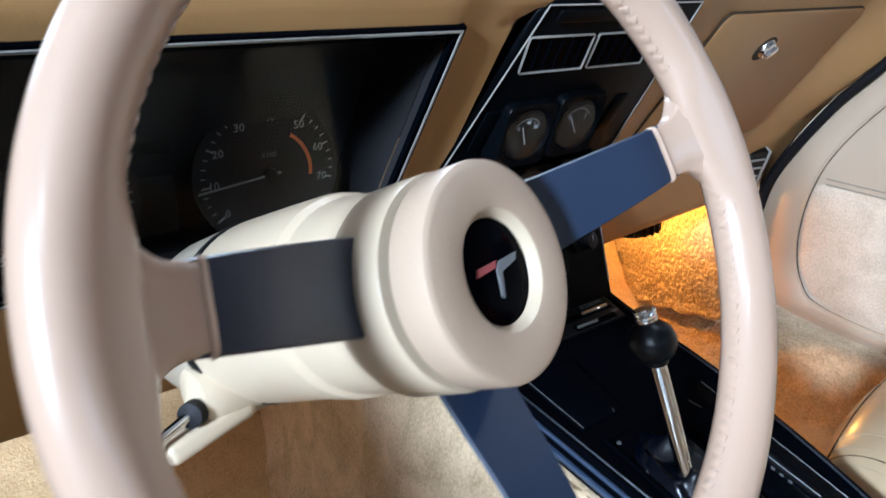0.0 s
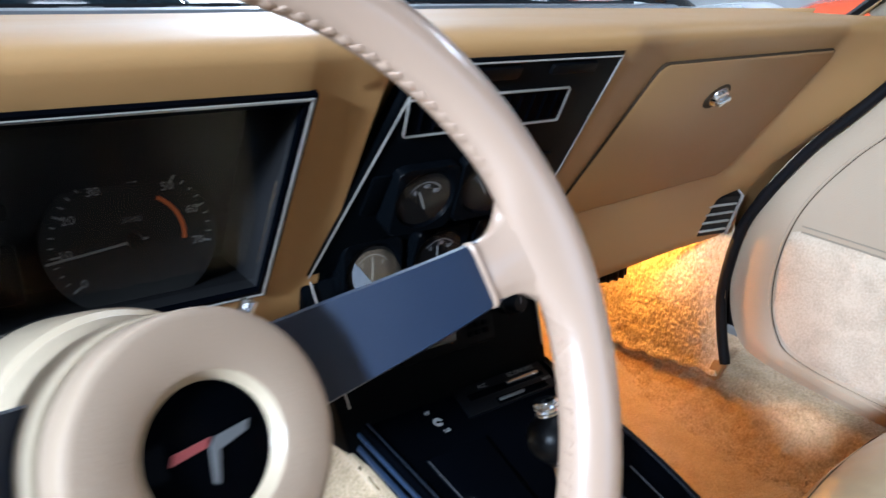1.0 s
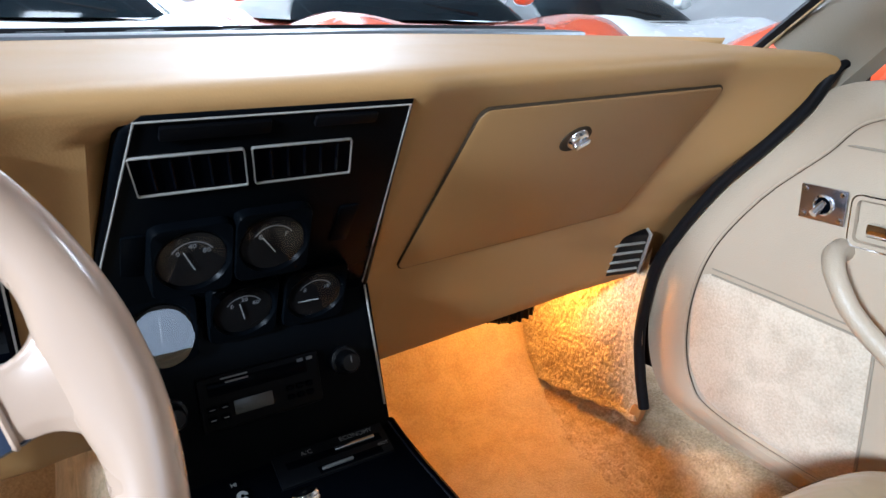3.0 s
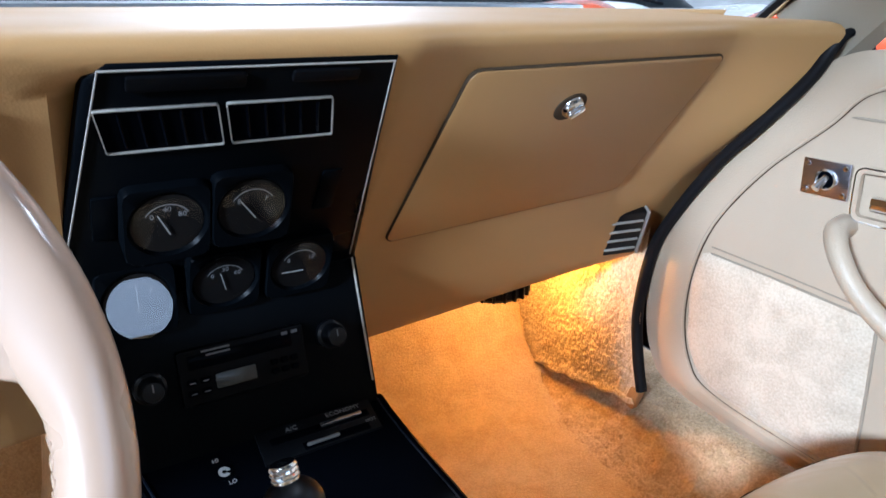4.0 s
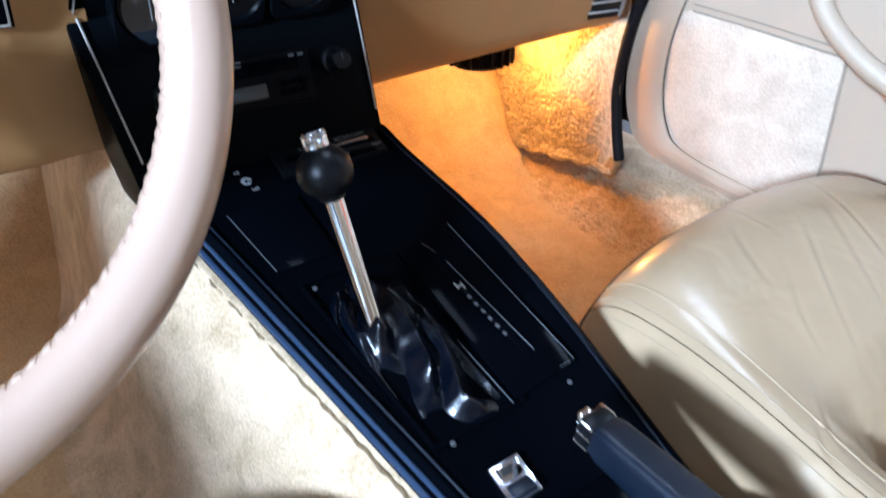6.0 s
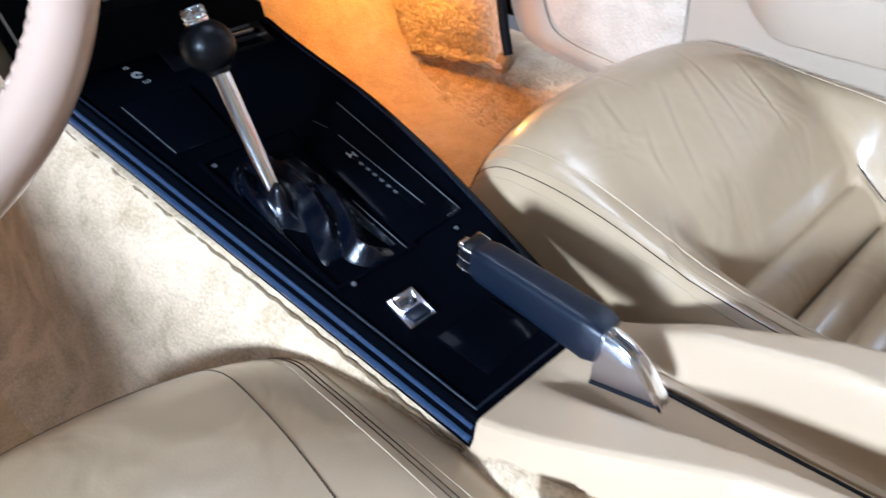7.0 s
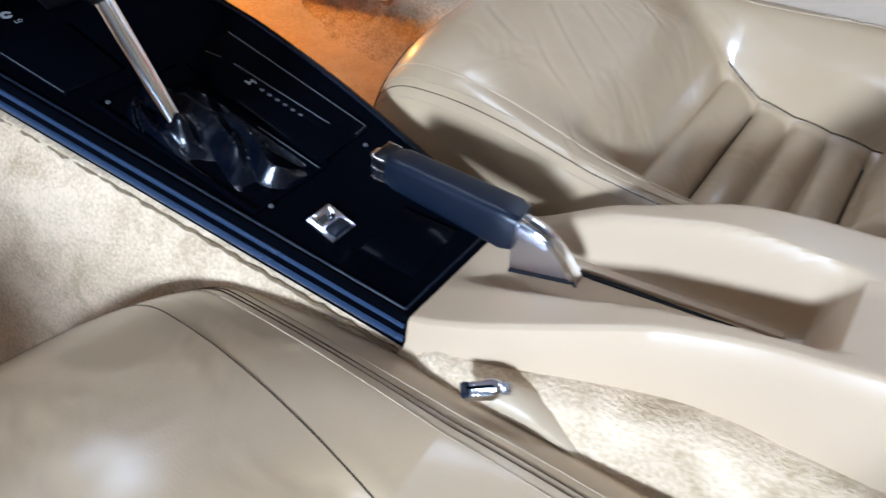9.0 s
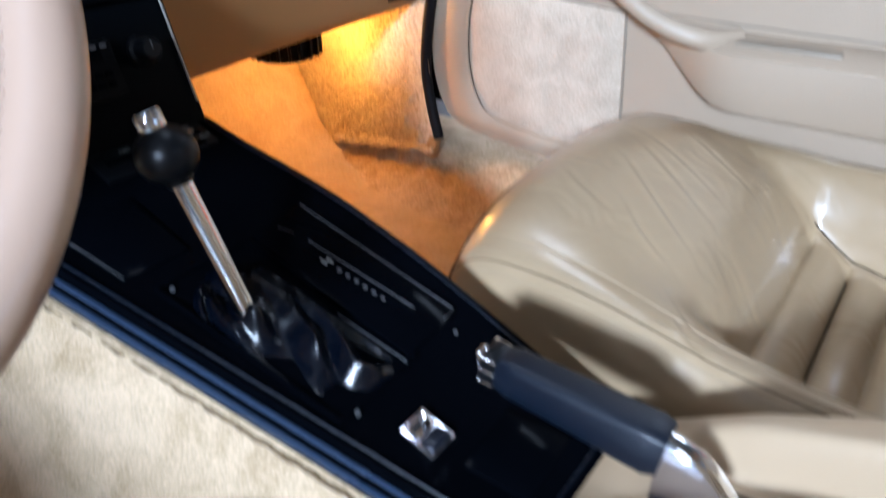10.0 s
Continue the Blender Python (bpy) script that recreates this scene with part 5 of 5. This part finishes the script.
make_seat(0.430, -0.195, -1, "beige leather bucket seat with cross pleats and wrinkled front", 0.80,
                  ((0.400, -0.227, 0.374, -0.300, 0.0035, 0.0035), (0.528, -0.248, 0.435, -0.423, 0.0030, 0.0040), (0.410, -0.314, 0.320, -0.432, 0.0040, 0.0035), (0.328, -0.352, 0.285, -0.420, 0.0030, 0.0035),
                   (0.222, -0.450, 0.188, -0.492, 0.0040, 0.0030), (0.245, -0.440, 0.205, -0.492, 0.0035, 0.0030), (0.603, -0.238, 0.605, -0.314, 0.0025, 0.0040), (0.470, -0.300, 0.380, -0.440, 0.0025, 0.0050),
                   (0.350, -0.270, 0.300, -0.350, 0.0025, 0.0040), (0.560, -0.330, 0.500, -0.450, 0.0030, 0.0040)),
                  W=0.262, well=0.062, rise=0.026, rib0=0.313, pitch=0.050, edges=(0.60, 0.60), taper=1.0, fall=0.022, back=0.580, boxy=6.2, double=0.90, hug=0.045, roll=0.020)
make_seat(-0.333, -0.235, 1, "beige leather bucket seat with a stitched side bolster", 0.60,
                  ((-0.42, -0.62, -0.30, -0.70, 0.0030, 0.0050), (-0.46, -0.56, -0.38, -0.66, 0.0030, 0.0050), (-0.26, -0.60, -0.20, -0.74, 0.0030, 0.0045)), 0.044, 0.760, drift=0.02, drift_in=0.05, rise=0.036, boxy=3.4, low=0.050, back=0.645, tall=0.72)

# ---- seat belt buckle between the driver's seat and the tunnel ----
belt = root("seat_belt_buckle", (-0.06, -0.59, 0.31), "tan seat belt sleeve with a black buckle beside the seat", "seat belt buckle")
rows = []
for k, p in enumerate(spline([(-0.066, -0.548, 0.350), (-0.056, -0.575, 0.342), (-0.048, -0.600, 0.326), (-0.052, -0.640, 0.300), (-0.064, -0.72, 0.24)], 20)):
    w = mixv(0.011, 0.017, smoothstep(0.0, 0.5, k / 20))
    rows.append([p + Vector((w * x * 0.8, w * x * 0.55, w * x * 0.2 + 0.0075 * z)) for x, z in ((-1, 0), (-0.92, 0.6), (-0.7, 0.9), (0, 1.05), (0.7, 0.9), (0.92, 0.6), (1, 0), (0.92, -0.6), (0.7, -0.9), (-0.7, -0.9), (-0.92, -0.6))])
part("sleeve", loft(rows, True, True), "sleeve", belt, "tan vinyl sleeve")
bk_m = pose(-0.072, -0.546, 0.357, 6, -4, -52) @ Matrix.Diagonal((0.78, 0.85, 0.9, 1))
bkl = part("buckle", plate([(-0.018, -0.007), (0.010, -0.009), (0.018, -0.006), (0.018, 0.006), (0.010, 0.009), (-0.018, 0.007)], at(bk_m, 0, 0, 0.003), 0.008, 0.0022, 3), "chrome", belt, "worn chrome buckle head")
part("buckle_slot", box((0.026, 0.0028, 0.003), at(bk_m, -0.002, 0.0, 0.0028), 0.0008), "black", bkl)
part("buckle_guard", box((0.010, 0.015, 0.006), at(bk_m, -0.016, 0.0, 0.0008), 0.0025), "grip", bkl, "black plastic guard")
part("buckle_neck", box((0.012, 0.012, 0.004), at(bk_m, 0.020, 0.0, -0.002), 0.0015), "plate_metal", bkl)

# ---- passenger's door ----
door = root("door_1", (0.72, -0.4, 0.28), "closed tan vinyl car door with chrome lock plate and pull handle", "door", kind="structure")
edge = spline([(-1.05, 0.872, 0), (-0.6, 0.872, 0), (-0.20, 0.868, 0), (-0.085, 0.855, 0), (-0.025, 0.80, 0), (0.060, 0.72, 0), (0.132, 0.62, 0), (0.168, 0.52, 0), (0.178, 0.42, 0), (0.160, 0.345, 0), (0.112, 0.305, 0),
               (-0.05, 0.285, 0), (-0.4, 0.27, 0), (-1.05, 0.26, 0)], 120)


def door_x(y, z):
    return 0.682 + 0.018 * smoothstep(0.62, 0.34, z) - 0.010 * smoothstep(0.72, 0.86, z)


ctr = Vector((-0.55, 0.56, 0))
rows = []
for t in (1.03, 1.02, 1.0, 0.985, 0.96, 0.93, 0.90, 0.885, 0.88, 0.86, 0.8, 0.7, 0.55, 0.4, 0.25, 0.1, 0.02):
    row = []
    for p in edge:
        q = ctr + (p - ctr) * min(t, 1.0)
        xx = door_x(q.x, q.y) - 0.012 * smoothstep(1.0, 0.93, t) + 0.010 * smoothstep(0.90, 0.87, t)
        if t > 1.0:
            xx += 0.02 + (t - 1.02) * 4
        row.append(Vector((xx, q.x, q.y)))
    rows.append(row)
part("door_panel", loft(rows), "door", door)
inner_edge = [ctr + (p - ctr) * 0.884 for p in edge]
part("panel_piping", tube([(door_x(p.x, p.y) - 0.0078, p.x, p.y) for p in [ctr + (p - ctr) * 0.8875 for p in edge]], 0.0026, 8), "door", door)
# thin dark tube that stands in for the shaded groove beside the piping
part("piping_groove_shade", tube([(door_x(p.x, p.y) - 0.0068, p.x, p.y) for p in [ctr + (p - ctr) * 0.8835 for p in edge]], 0.0013, 6), "crease", door)
# lower map pocket pad and its seams
part("pocket_seam", tube([(door_x(y, z) - 0.003, y, z) for y, z in [(q.x, q.y) for q in spline([(0.058, 0.562, 0), (-0.05, 0.556, 0), (-0.16, 0.548, 0), (-0.30, 0.538, 0), (-0.9, 0.53, 0)], 40)]], 0.0016, 8), "seam", door)
part("pocket_seam", tube([(door_x(y, z) - 0.003, y, z) for y, z in [(q.x, q.y + 0.010) for q in spline([(0.058, 0.562, 0), (-0.05, 0.556, 0), (-0.16, 0.548, 0), (-0.30, 0.538, 0), (-0.9, 0.53, 0)], 40)]], 0.0013, 8), "seam", door)
part("pocket_seam", tube([(door_x(-0.19, z) - 0.003, -0.185 - 0.02 * (0.55 - z), z) for z in (0.55, 0.50, 0.45, 0.40, 0.34)], 0.0024, 8), "seam", door)
part("upper_seam", tube([(door_x(y, 0.78) - 0.002, y, 0.787 + 0.02 * (y + 0.09)) for y in [-0.055 - 0.04 * k for k in range(22)]], 0.0022, 8), "seam", door)
low_edge = [p for p in inner_edge if p.y < 0.46 and p.x > -0.30]


def pad_low(y):
    """Lower piping of the panel at that place along the door."""
    best = min(low_edge, key=lambda p: abs(p.x - y))
    return best.y + 0.006


front_edge = sorted((p.x, p.y) for p in inner_edge if 0.43 < p.y < 0.62 and p.x > 0.0)


def pad_top(y):
    z = 0.556 + 0.075 * (y + 0.05) - 0.002
    for (ya, za), (yb, zb) in zip(front_edge, front_edge[1:]):
        if ya <= y <= yb:
            z = min(z, za + (zb - za) * (y - ya) / (yb - ya))
    return min(z, front_edge[-1][1]) if y > front_edge[-1][0] else z


rows = []
for k in range(33):
    y = mixv(front_edge[-1][0] - 0.003, -0.1865, (k / 32) ** 1.3)
    lo, hi = pad_low(y), pad_top(y)
    rows.append([Vector((door_x(y, z) - 0.0028 - 0.007 * (1 - abs(2 * j / 14 - 1) ** 8) * (1 - abs(2 * k / 32 - 1) ** 10), y, z)) for j, z in [(j, mixv(lo, hi, j / 14)) for j in range(15)]])
part("pocket_pad", loft(rows), "velour", door, "beige velour lower panel")
# lock plate with toggle
LK = frame_matrix((0.671, -0.094, 0.709), (0, -1, 0.0), (-0.08, -0.12, 1))
lp = part("lock_plate", box((0.060, 0.046, 0.004), LK, 0.0012), "plate_metal", door, "chrome lock plate with four screws")
for sx in (-1, 1):
    for sy in (-1, 1):
        part("screw", lathe([(0.0, 0.0), (0.0038, 0.0), (0.003, 0.0018), (0.0, 0.002)], at(LK, 0.024 * sx, 0.017 * sy, 0.002), 12), "chrome", lp)
part("lock_ring", lathe([(0.013, 0.0), (0.0135, 0.003), (0.0115, 0.005), (0.010, 0.003)], at(LK, 0.002, 0.0, 0.002), 28, cap=False), "chrome", lp)
part("lock_hole", lathe([(0.0, 0.0025), (0.0105, 0.0025)], at(LK, 0.002, 0.0, 0.0), 28, cap=False), "black", lp)
part("lock_toggle", tube([LK @ Vector((0.002, 0.002, 0.003)), LK @ Vector((0.0, -0.006, 0.016)), LK @ Vector((-0.001, -0.009, 0.020))], 0.0052, 12), "chrome", lp)
# inner release handle in its bezel
RM = frame_matrix((0.671, -0.185, 0.700), (0, -1, 0.0), (-0.08, -0.12, 1))
part("release_bezel", ring_plate(rounded(0.105, 0.066, 0.012, 4), RM, 0.006, 0.006), "door", door)
part("release_line", ring_plate(rounded(0.107, 0.068, 0.012, 4), RM, 0.0018, 0.0065), "chrome", door)
part("release_lever", box((0.07, 0.018, 0.012), at(RM, 0.004, -0.008, 0.004), 0.004), "chrome", door, "chrome release lever")
# pull handle
hp = spline([(0.678, -0.125, 0.655), (0.650, -0.130, 0.652), (0.628, -0.150, 0.632), (0.620, -0.185, 0.595), (0.618, -0.25, 0.555), (0.630, -0.31, 0.535), (0.675, -0.345, 0.53)], 28)
part("pull_handle", tube(hp, lambda t: 0.0155 - 0.003 * math.sin(math.pi * t), 14), "door", door, "curved padded pull handle")
# arm rest
rows = []
for k in range(25):
    y = mixv(-0.20, -0.86, k / 24)
    s = smoothstep(-0.20, -0.36, y)
    zt, zb = mixv(0.545, 0.535, s), mixv(0.53, 0.445, s)
    w = 0.012 + 0.062 * s
    rows.append([Vector((0.695, y, zt + 0.004)), Vector((0.690 - w * 0.6, y, zt)), Vector((0.690 - w, y, zt - 0.012)), Vector((0.690 - w, y, mixv(zt, zb, 0.55))), Vector((0.690 - w * 0.75, y, zb)), Vector((0.695, y, zb - 0.004))])
part("arm_rest", loft(rows, cap=True), "door", door)
part("pull_cup", box((0.03, 0.13, 0.012), pose(0.652, -0.415, 0.530, 0, 0, 0), 0.005), "seam", door, "dark recessed pull cup")

# driver's door, ajar
door2 = root("door_2", (-0.80, 0.18, 0.26), "tan vinyl car door standing ajar beside the driver's seat", "door", kind="structure")
D2 = frame_matrix((-0.80, 0.18, 0.0), (-0.58, -0.815, 0.0), (0, 0, 1))
part("door_panel", plate(rounded(1.10, 0.60, 0.07, 6, 0.56, 0.57), at(D2, 0, 0, 0.03), 0.06, 0.02, 4), "door", door2)
part("door_skin", plate(rounded(1.12, 0.62, 0.07, 6, 0.56, 0.57), at(D2, 0, 0, -0.031), 0.03, 0.01, 3), "paint_tan", door2, "tan metallic outer skin")
part("arm_rest", box((0.50, 0.075, 0.055), at(D2, 0.72, 0.50, 0.055), 0.022, 3), "door", door2)

# jamb and hinge pillar behind the seal
thing("door_jamb", box((0.08, 0.46, 0.54), Matrix.Translation((0.765, 0.17, 0.60)), 0.01), "rubber", "black door jamb and hinge pillar", "door jamb", "structure")
# weather strip along the front edge of the door
seal_pts = [(0.745, -0.16, 0.884), (0.705, -0.105, 0.886), (0.676, -0.086, 0.882), (0.664, -0.075, 0.863), (0.663, -0.054, 0.825), (0.662, 0.001, 0.761), (0.663, 0.056, 0.702), (0.668, 0.120, 0.612), (0.674, 0.161, 0.535), (0.683, 0.184, 0.42), (0.685, 0.176, 0.34), (0.686, 0.160, 0.275)]
thing("door_weather_strip", tube(spline(seal_pts, 60), lambda t: 0.0035 + 0.0050 * smoothstep(0.08, 0.30, t) + 0.0015 * smoothstep(0.5, 0.8, t), 10), "rubber", "black rubber weather strip round the door opening", "weather strip", "structure")

# ---- windshield pillar, frame and glass ----
rows = []
for k in range(21):
    t = k / 20
    c = Vector((mixv(0.715, 0.545, t), mixv(-0.02, -0.46, t), mixv(0.878, 1.19, t)))
    f, s_ = Vector((0.05, 0.86, 0.50)).normalized(), Vector((0.86, -0.10, 0.48)).normalized()
    wf, ws = mixv(0.070, 0.036, min(t * 2.2, 1)), 0.026
    rows.append([c + f * wf, c + f * wf * 0.8 - s_ * ws * 0.55, c - s_ * ws - f * wf * 0.1, c - s_ * ws * 0.75 - f * wf * 0.75, c - f * wf, c + s_ * ws])
pil = root("windshield_pillar", (0.70, 0.0, 0.88), "tan trimmed windshield pillar with a chrome screw", "pillar", kind="structure")
part("pillar_trim", loft(rows, True, True), "pillar", pil)
part("pillar_seal", tube([(mixv(0.712, 0.545, t) - 0.004, mixv(0.045, -0.405, t), mixv(0.902, 1.20, t)) for t in [-0.16 + 1.16 * k / 10 for k in range(11)]], 0.008, 8), "rubber", pil, "black windshield seal")
part("pillar_line", tube([(mixv(0.706, 0.540, t) - 0.004, mixv(0.036, -0.414, t), mixv(0.899, 1.197, t)) for t in [-0.16 + 1.16 * k / 10 for k in range(11)]], 0.003, 8), "chrome", pil)
part("trim_screw", lathe([(0.0, 0.0), (0.005, 0.0), (0.004, 0.002), (0.0, 0.0022)], frame_matrix((0.668, -0.105, 0.944), (0.3, 0.8, -0.5), (0.4, 0.3, 0.8)), 14), "chrome", pil)
rows = [[Vector((x, dash_far(x) + 0.10 - 0.533 * t, mixv(0.905, 1.20, t))) for x in [-0.70 + 1.40 * j / 40 for j in range(41)]] for t in (0, 0.33, 0.66, 1.0)]
ws = thing("windshield", loft(rows), "glass", "clear raked windshield glass", "windshield", "structure")
ws.visible_shadow = False
hdr = box((1.16, 0.09, 0.035), Matrix.Translation((0, -0.50, 1.205)), 0.012)
thing("windshield_header", hdr, "plastic", "tan trimmed header above the windshield", "header", "structure")
rows = [[Vector((x, y, 1.205 + 0.03 * (1 - (x / 0.62) ** 2) + h)) for x, h in ((-0.075, 0.0), (-0.085, 0.02), (-0.06, 0.035), (0.0, 0.04), (0.06, 0.035), (0.085, 0.02), (0.075, 0.0), (0.0, -0.012))] for y in (-0.46, -0.8, -1.15)]
thing("roof_bar", loft(rows, True, True), "plastic", "tan trimmed bar between the open roof panels", "roof bar", "structure")
for sx in (-1, 1):
    rows = [[Vector((sx * x, y, 1.232 - 0.05 * ((x - 0.08) / 0.5) ** 2 + h)) for x in [0.088 + 0.49 * j / 10 for j in range(11)]] for y, h in ((-0.50, 0.0), (-0.8, 0.006), (-1.08, 0.0))]
    thing("roof_panel", loft(rows), "smoked_glass", "smoked glass lift-out roof panel", "roof panel", "structure")
thing("roof_hoop", box((1.30, 0.30, 0.05), Matrix.Translation((0, -1.22, 1.235)), 0.02), "plastic", "tan trimmed roof hoop behind the seats", "roof hoop", "structure")
rows = [[Vector((mixv(0.735, 0.60, t), mixv(-0.16, -0.47, t) if j == 0 else -1.10, mixv(0.885, 1.17, t))) for j in (0, 1)] for t in (0, 0.5, 1)]
wg = thing("window_1", loft(rows), "glass", "clear side window glass of the door", "window", "structure")
wg.visible_shadow = False

# trimmed quarter pillars behind the doors
for sx in (-1, 1):
    rows = [[Vector((sx * (0.665 - 0.10 * smoothstep(0.80, 1.24, z) + x), y - 0.10 * smoothstep(0.85, 1.25, z), z)) for x, y in ((0.03, -1.13), (0.0, -1.15), (-0.012, -1.20), (-0.012, -1.46), (0.05, -1.46), (0.05, -1.15))]
            for z in [0.22 + 0.102 * k for k in range(11)]]
    thing("quarter_pillar", loft(rows, True, True), "plastic", "tan plastic trimmed quarter pillar behind the door", "pillar", "structure")

# ---- front of the car seen through the windshield ----
hood = root("car_bonnet", (0, 1.2, 0.7), "light tan metallic bonnet with raised wings", "bonnet", kind="structure")
rows = []
for k in range(33):
    y = 0.62 + 1.5 * k / 32
    row = []
    for j in range(49):
        x = -0.92 + 1.84 * j / 48
        wing = math.exp(-((abs(x) - 0.74) / 0.14) ** 2) * 0.075 * math.sin(math.pi * min(max((y - 0.5) / 1.7, 0), 1))
        dome = 0.014 * math.exp(-(x / 0.25) ** 4)
        row.append(Vector((x, y, 0.828 - 0.10 * ((y - 0.62) / 1.5) ** 2 + wing + dome - 0.35 * max(abs(x) - 0.86, 0) ** 1.1)))
    rows.append(row)
part("bonnet_skin", loft(rows), "paint_tan", hood)


# ---- other cars in the hall ----
def other_car(m, paint, label):
    """A low sports coupe, 4.5 m long, nose towards +y of m."""
    car = new("parked_car")
    car.empty_display_size = 0.2
    car.location = m.translation
    tagged(car, label, "car", "cars in the hall")

    def put(name, b, mat, lab="", parent=None):
        b.transform(m)
        return part(name, b, mat, parent or car, lab)

    rows = []
    for k in range(49):
        t = k / 48
        y = mixv(-2.25, 2.25, t)
        half = 0.90 * (1 - abs(2 * t - 1) ** 5 * 0.35)
        crown = 0.80 + 0.06 * math.exp(-((y - 1.35) / 0.5) ** 2) + 0.08 * math.exp(-((y + 1.3) / 0.55) ** 2) - 0.22 * max(abs(y) - 1.6, 0) ** 1.2 / 0.6
        mid = crown - 0.075 * math.exp(-((y - 1.3) / 0.7) ** 2)
        sec = []
        for j in range(29):
            a = math.pi * j / 28
            c, s = math.cos(a), math.sin(a)
            x = half * math.copysign(abs(c) ** 0.35, c)
            zt = mixv(mid, crown, smoothstep(0.35, 0.80, abs(x) / half)) if half else mid
            sec.append(Vector((x, y, 0.20 + (zt - 0.20) * abs(s) ** 0.30)))
        rows.append(sec)
    put("body", loft(rows, cap=True), paint)
    rows = []
    for k in range(25):
        t = k / 24
        y = mixv(-1.55, 0.72, t)
        h = 0.40 * math.sin(math.pi * min(max(t, 0.0), 1)) ** 0.62
        w = 0.72 - 0.10 * h
        rows.append([Vector((w * math.copysign(abs(math.cos(a)) ** 0.5, math.cos(a)) * (1 - 0.30 * math.sin(a) * h / 0.4), y, 0.80 + h * abs(math.sin(a)) ** 0.55)) for a in [math.pi * j / 20 for j in range(21)]])
    put("glasshouse", loft(rows), "dark_glass", "tinted glass")
    b = bmesh.new()
    for y0, y1 in ((-0.75, -0.15),):
        rows = []
        for k in range(7):
            y = mixv(y0, y1, k / 6)
            t = (y + 1.55) / 2.27
            h = 0.40 * math.sin(math.pi * t) ** 0.62 + 0.008
            w = 0.725 - 0.10 * h
            rows.append([Vector((w * math.copysign(abs(math.cos(a)) ** 0.5, math.cos(a)) * (1 - 0.30 * math.sin(a) * h / 0.4), y, 0.80 + h * abs(math.sin(a)) ** 0.55)) for a in [math.pi * (0.12 + 0.76 * j / 20) for j in range(21)]])
        loft(rows, bm=b)
    put("roof", b, paint)
    for sx in (-1, 1):
        rows = []
        for k in range(9):
            t = k / 8
            r = 0.05 * (1 - abs(2 * t - 1) ** 3) ** 0.4
            rows.append([Vector((sx * 0.92 + r * 1.4 * math.cos(a), 0.34 + 0.14 * (t - 0.5), 0.93 + r * math.sin(a))) for a in [2 * math.pi * j / 16 for j in range(16)]])
        put("door_mirror", loft(rows, True, True), paint)
        for yy in (1.32, -1.32):
            wm = Matrix.Translation((sx * 0.80, yy, 0.33)) @ pose(0, 0, 0, 0, 90 * sx, 0)
            w = put("wheel", lathe([(0.20, -0.10), (0.31, -0.10), (0.33, -0.07), (0.33, 0.07), (0.31, 0.10), (0.20, 0.10)], wm, 32, cap=False), "rubber")
            put("wheel_rim", lathe([(0.0, 0.085), (0.05, 0.09), (0.15, 0.05), (0.20, 0.10), (0.205, -0.1)], wm, 24, cap=False), "chrome", "bright alloy rim", w)
        put("headlamp", lathe([(0.0, 0.03), (0.07, 0.025), (0.085, 0.0), (0.085, -0.05)], Matrix.Translation((sx * 0.55, 2.13, 0.62)) @ pose(0, 0, 0, -80), 24), "chrome")
    put("front_bumper", box((1.5, 0.10, 0.09), Matrix.Translation((0, 2.20, 0.45)), 0.03), "chrome")
    put("wiper", tube([(-0.4, 0.70, 0.83), (0.1, 0.62, 0.90)], 0.008, 6), "rubber")
    return car


TALL = Matrix.Diagonal((1, 1, 1.13, 1))
other_car(pose(2.05, 3.75, 0, 0, 0, 171) @ TALL, "paint_red", "bright red low sports coupe with dark glass")
other_car(pose(0.05, 4.55, 0, 0, 0, 184) @ TALL, "paint_white", "white low sports coupe parked nose on")
other_car(pose(-1.85, 3.9, 0, 0, 0, 190) @ TALL, "paint_black", "dark low sports coupe with chrome trim")
other_car(pose(2.45, -0.9, 0, 0, 0, 3) @ TALL, "paint_red", "bright red low sports coupe beside the door")
other_car(pose(4.3, 4.3, 0, 0, 0, 170) @ TALL, "paint_white", "white low sports coupe beside a red one")

# ---- footwell lamps ----
for bx in (0.595, -0.52):
    fl = root("footwell_lamp", (bx, 0.37, 0.515), "small warm footwell lamp under the dash", "lamp", "footwell lamps")
    part("socket", lathe([(0.0, 0.0), (0.012, 0.0), (0.012, -0.012), (0.009, -0.014)], Matrix.Translation((bx, 0.37, 0.528)), 16), "rubber", fl)
    part("bulb", lathe([(0.0, -0.014), (0.005, -0.014), (0.006, -0.020), (0.004, -0.026), (0.0, -0.027)], Matrix.Translation((bx, 0.37, 0.528)), 14), "bulb", fl)
# fan motor below the dash
fan = root("heater_blower", (0.46, 0.30, 0.46), "black finned heater blower under the dash", "heater blower")
part("drum", lathe([(0.0, -0.035), (0.045, -0.035), (0.052, -0.028), (0.052, 0.03), (0.0, 0.03)], Matrix.Translation((0.46, 0.30, 0.495)), 32), "rubber", fan)
for k in range(20):
    a = 2 * math.pi * k / 20
    part("fin", box((0.004, 0.012, 0.05), Matrix.Translation((0.46 + 0.054 * math.cos(a), 0.30 + 0.054 * math.sin(a), 0.49)) @ Matrix.Rotation(a + 1.57, 4, "Z"), 0.001), "satin", fan)
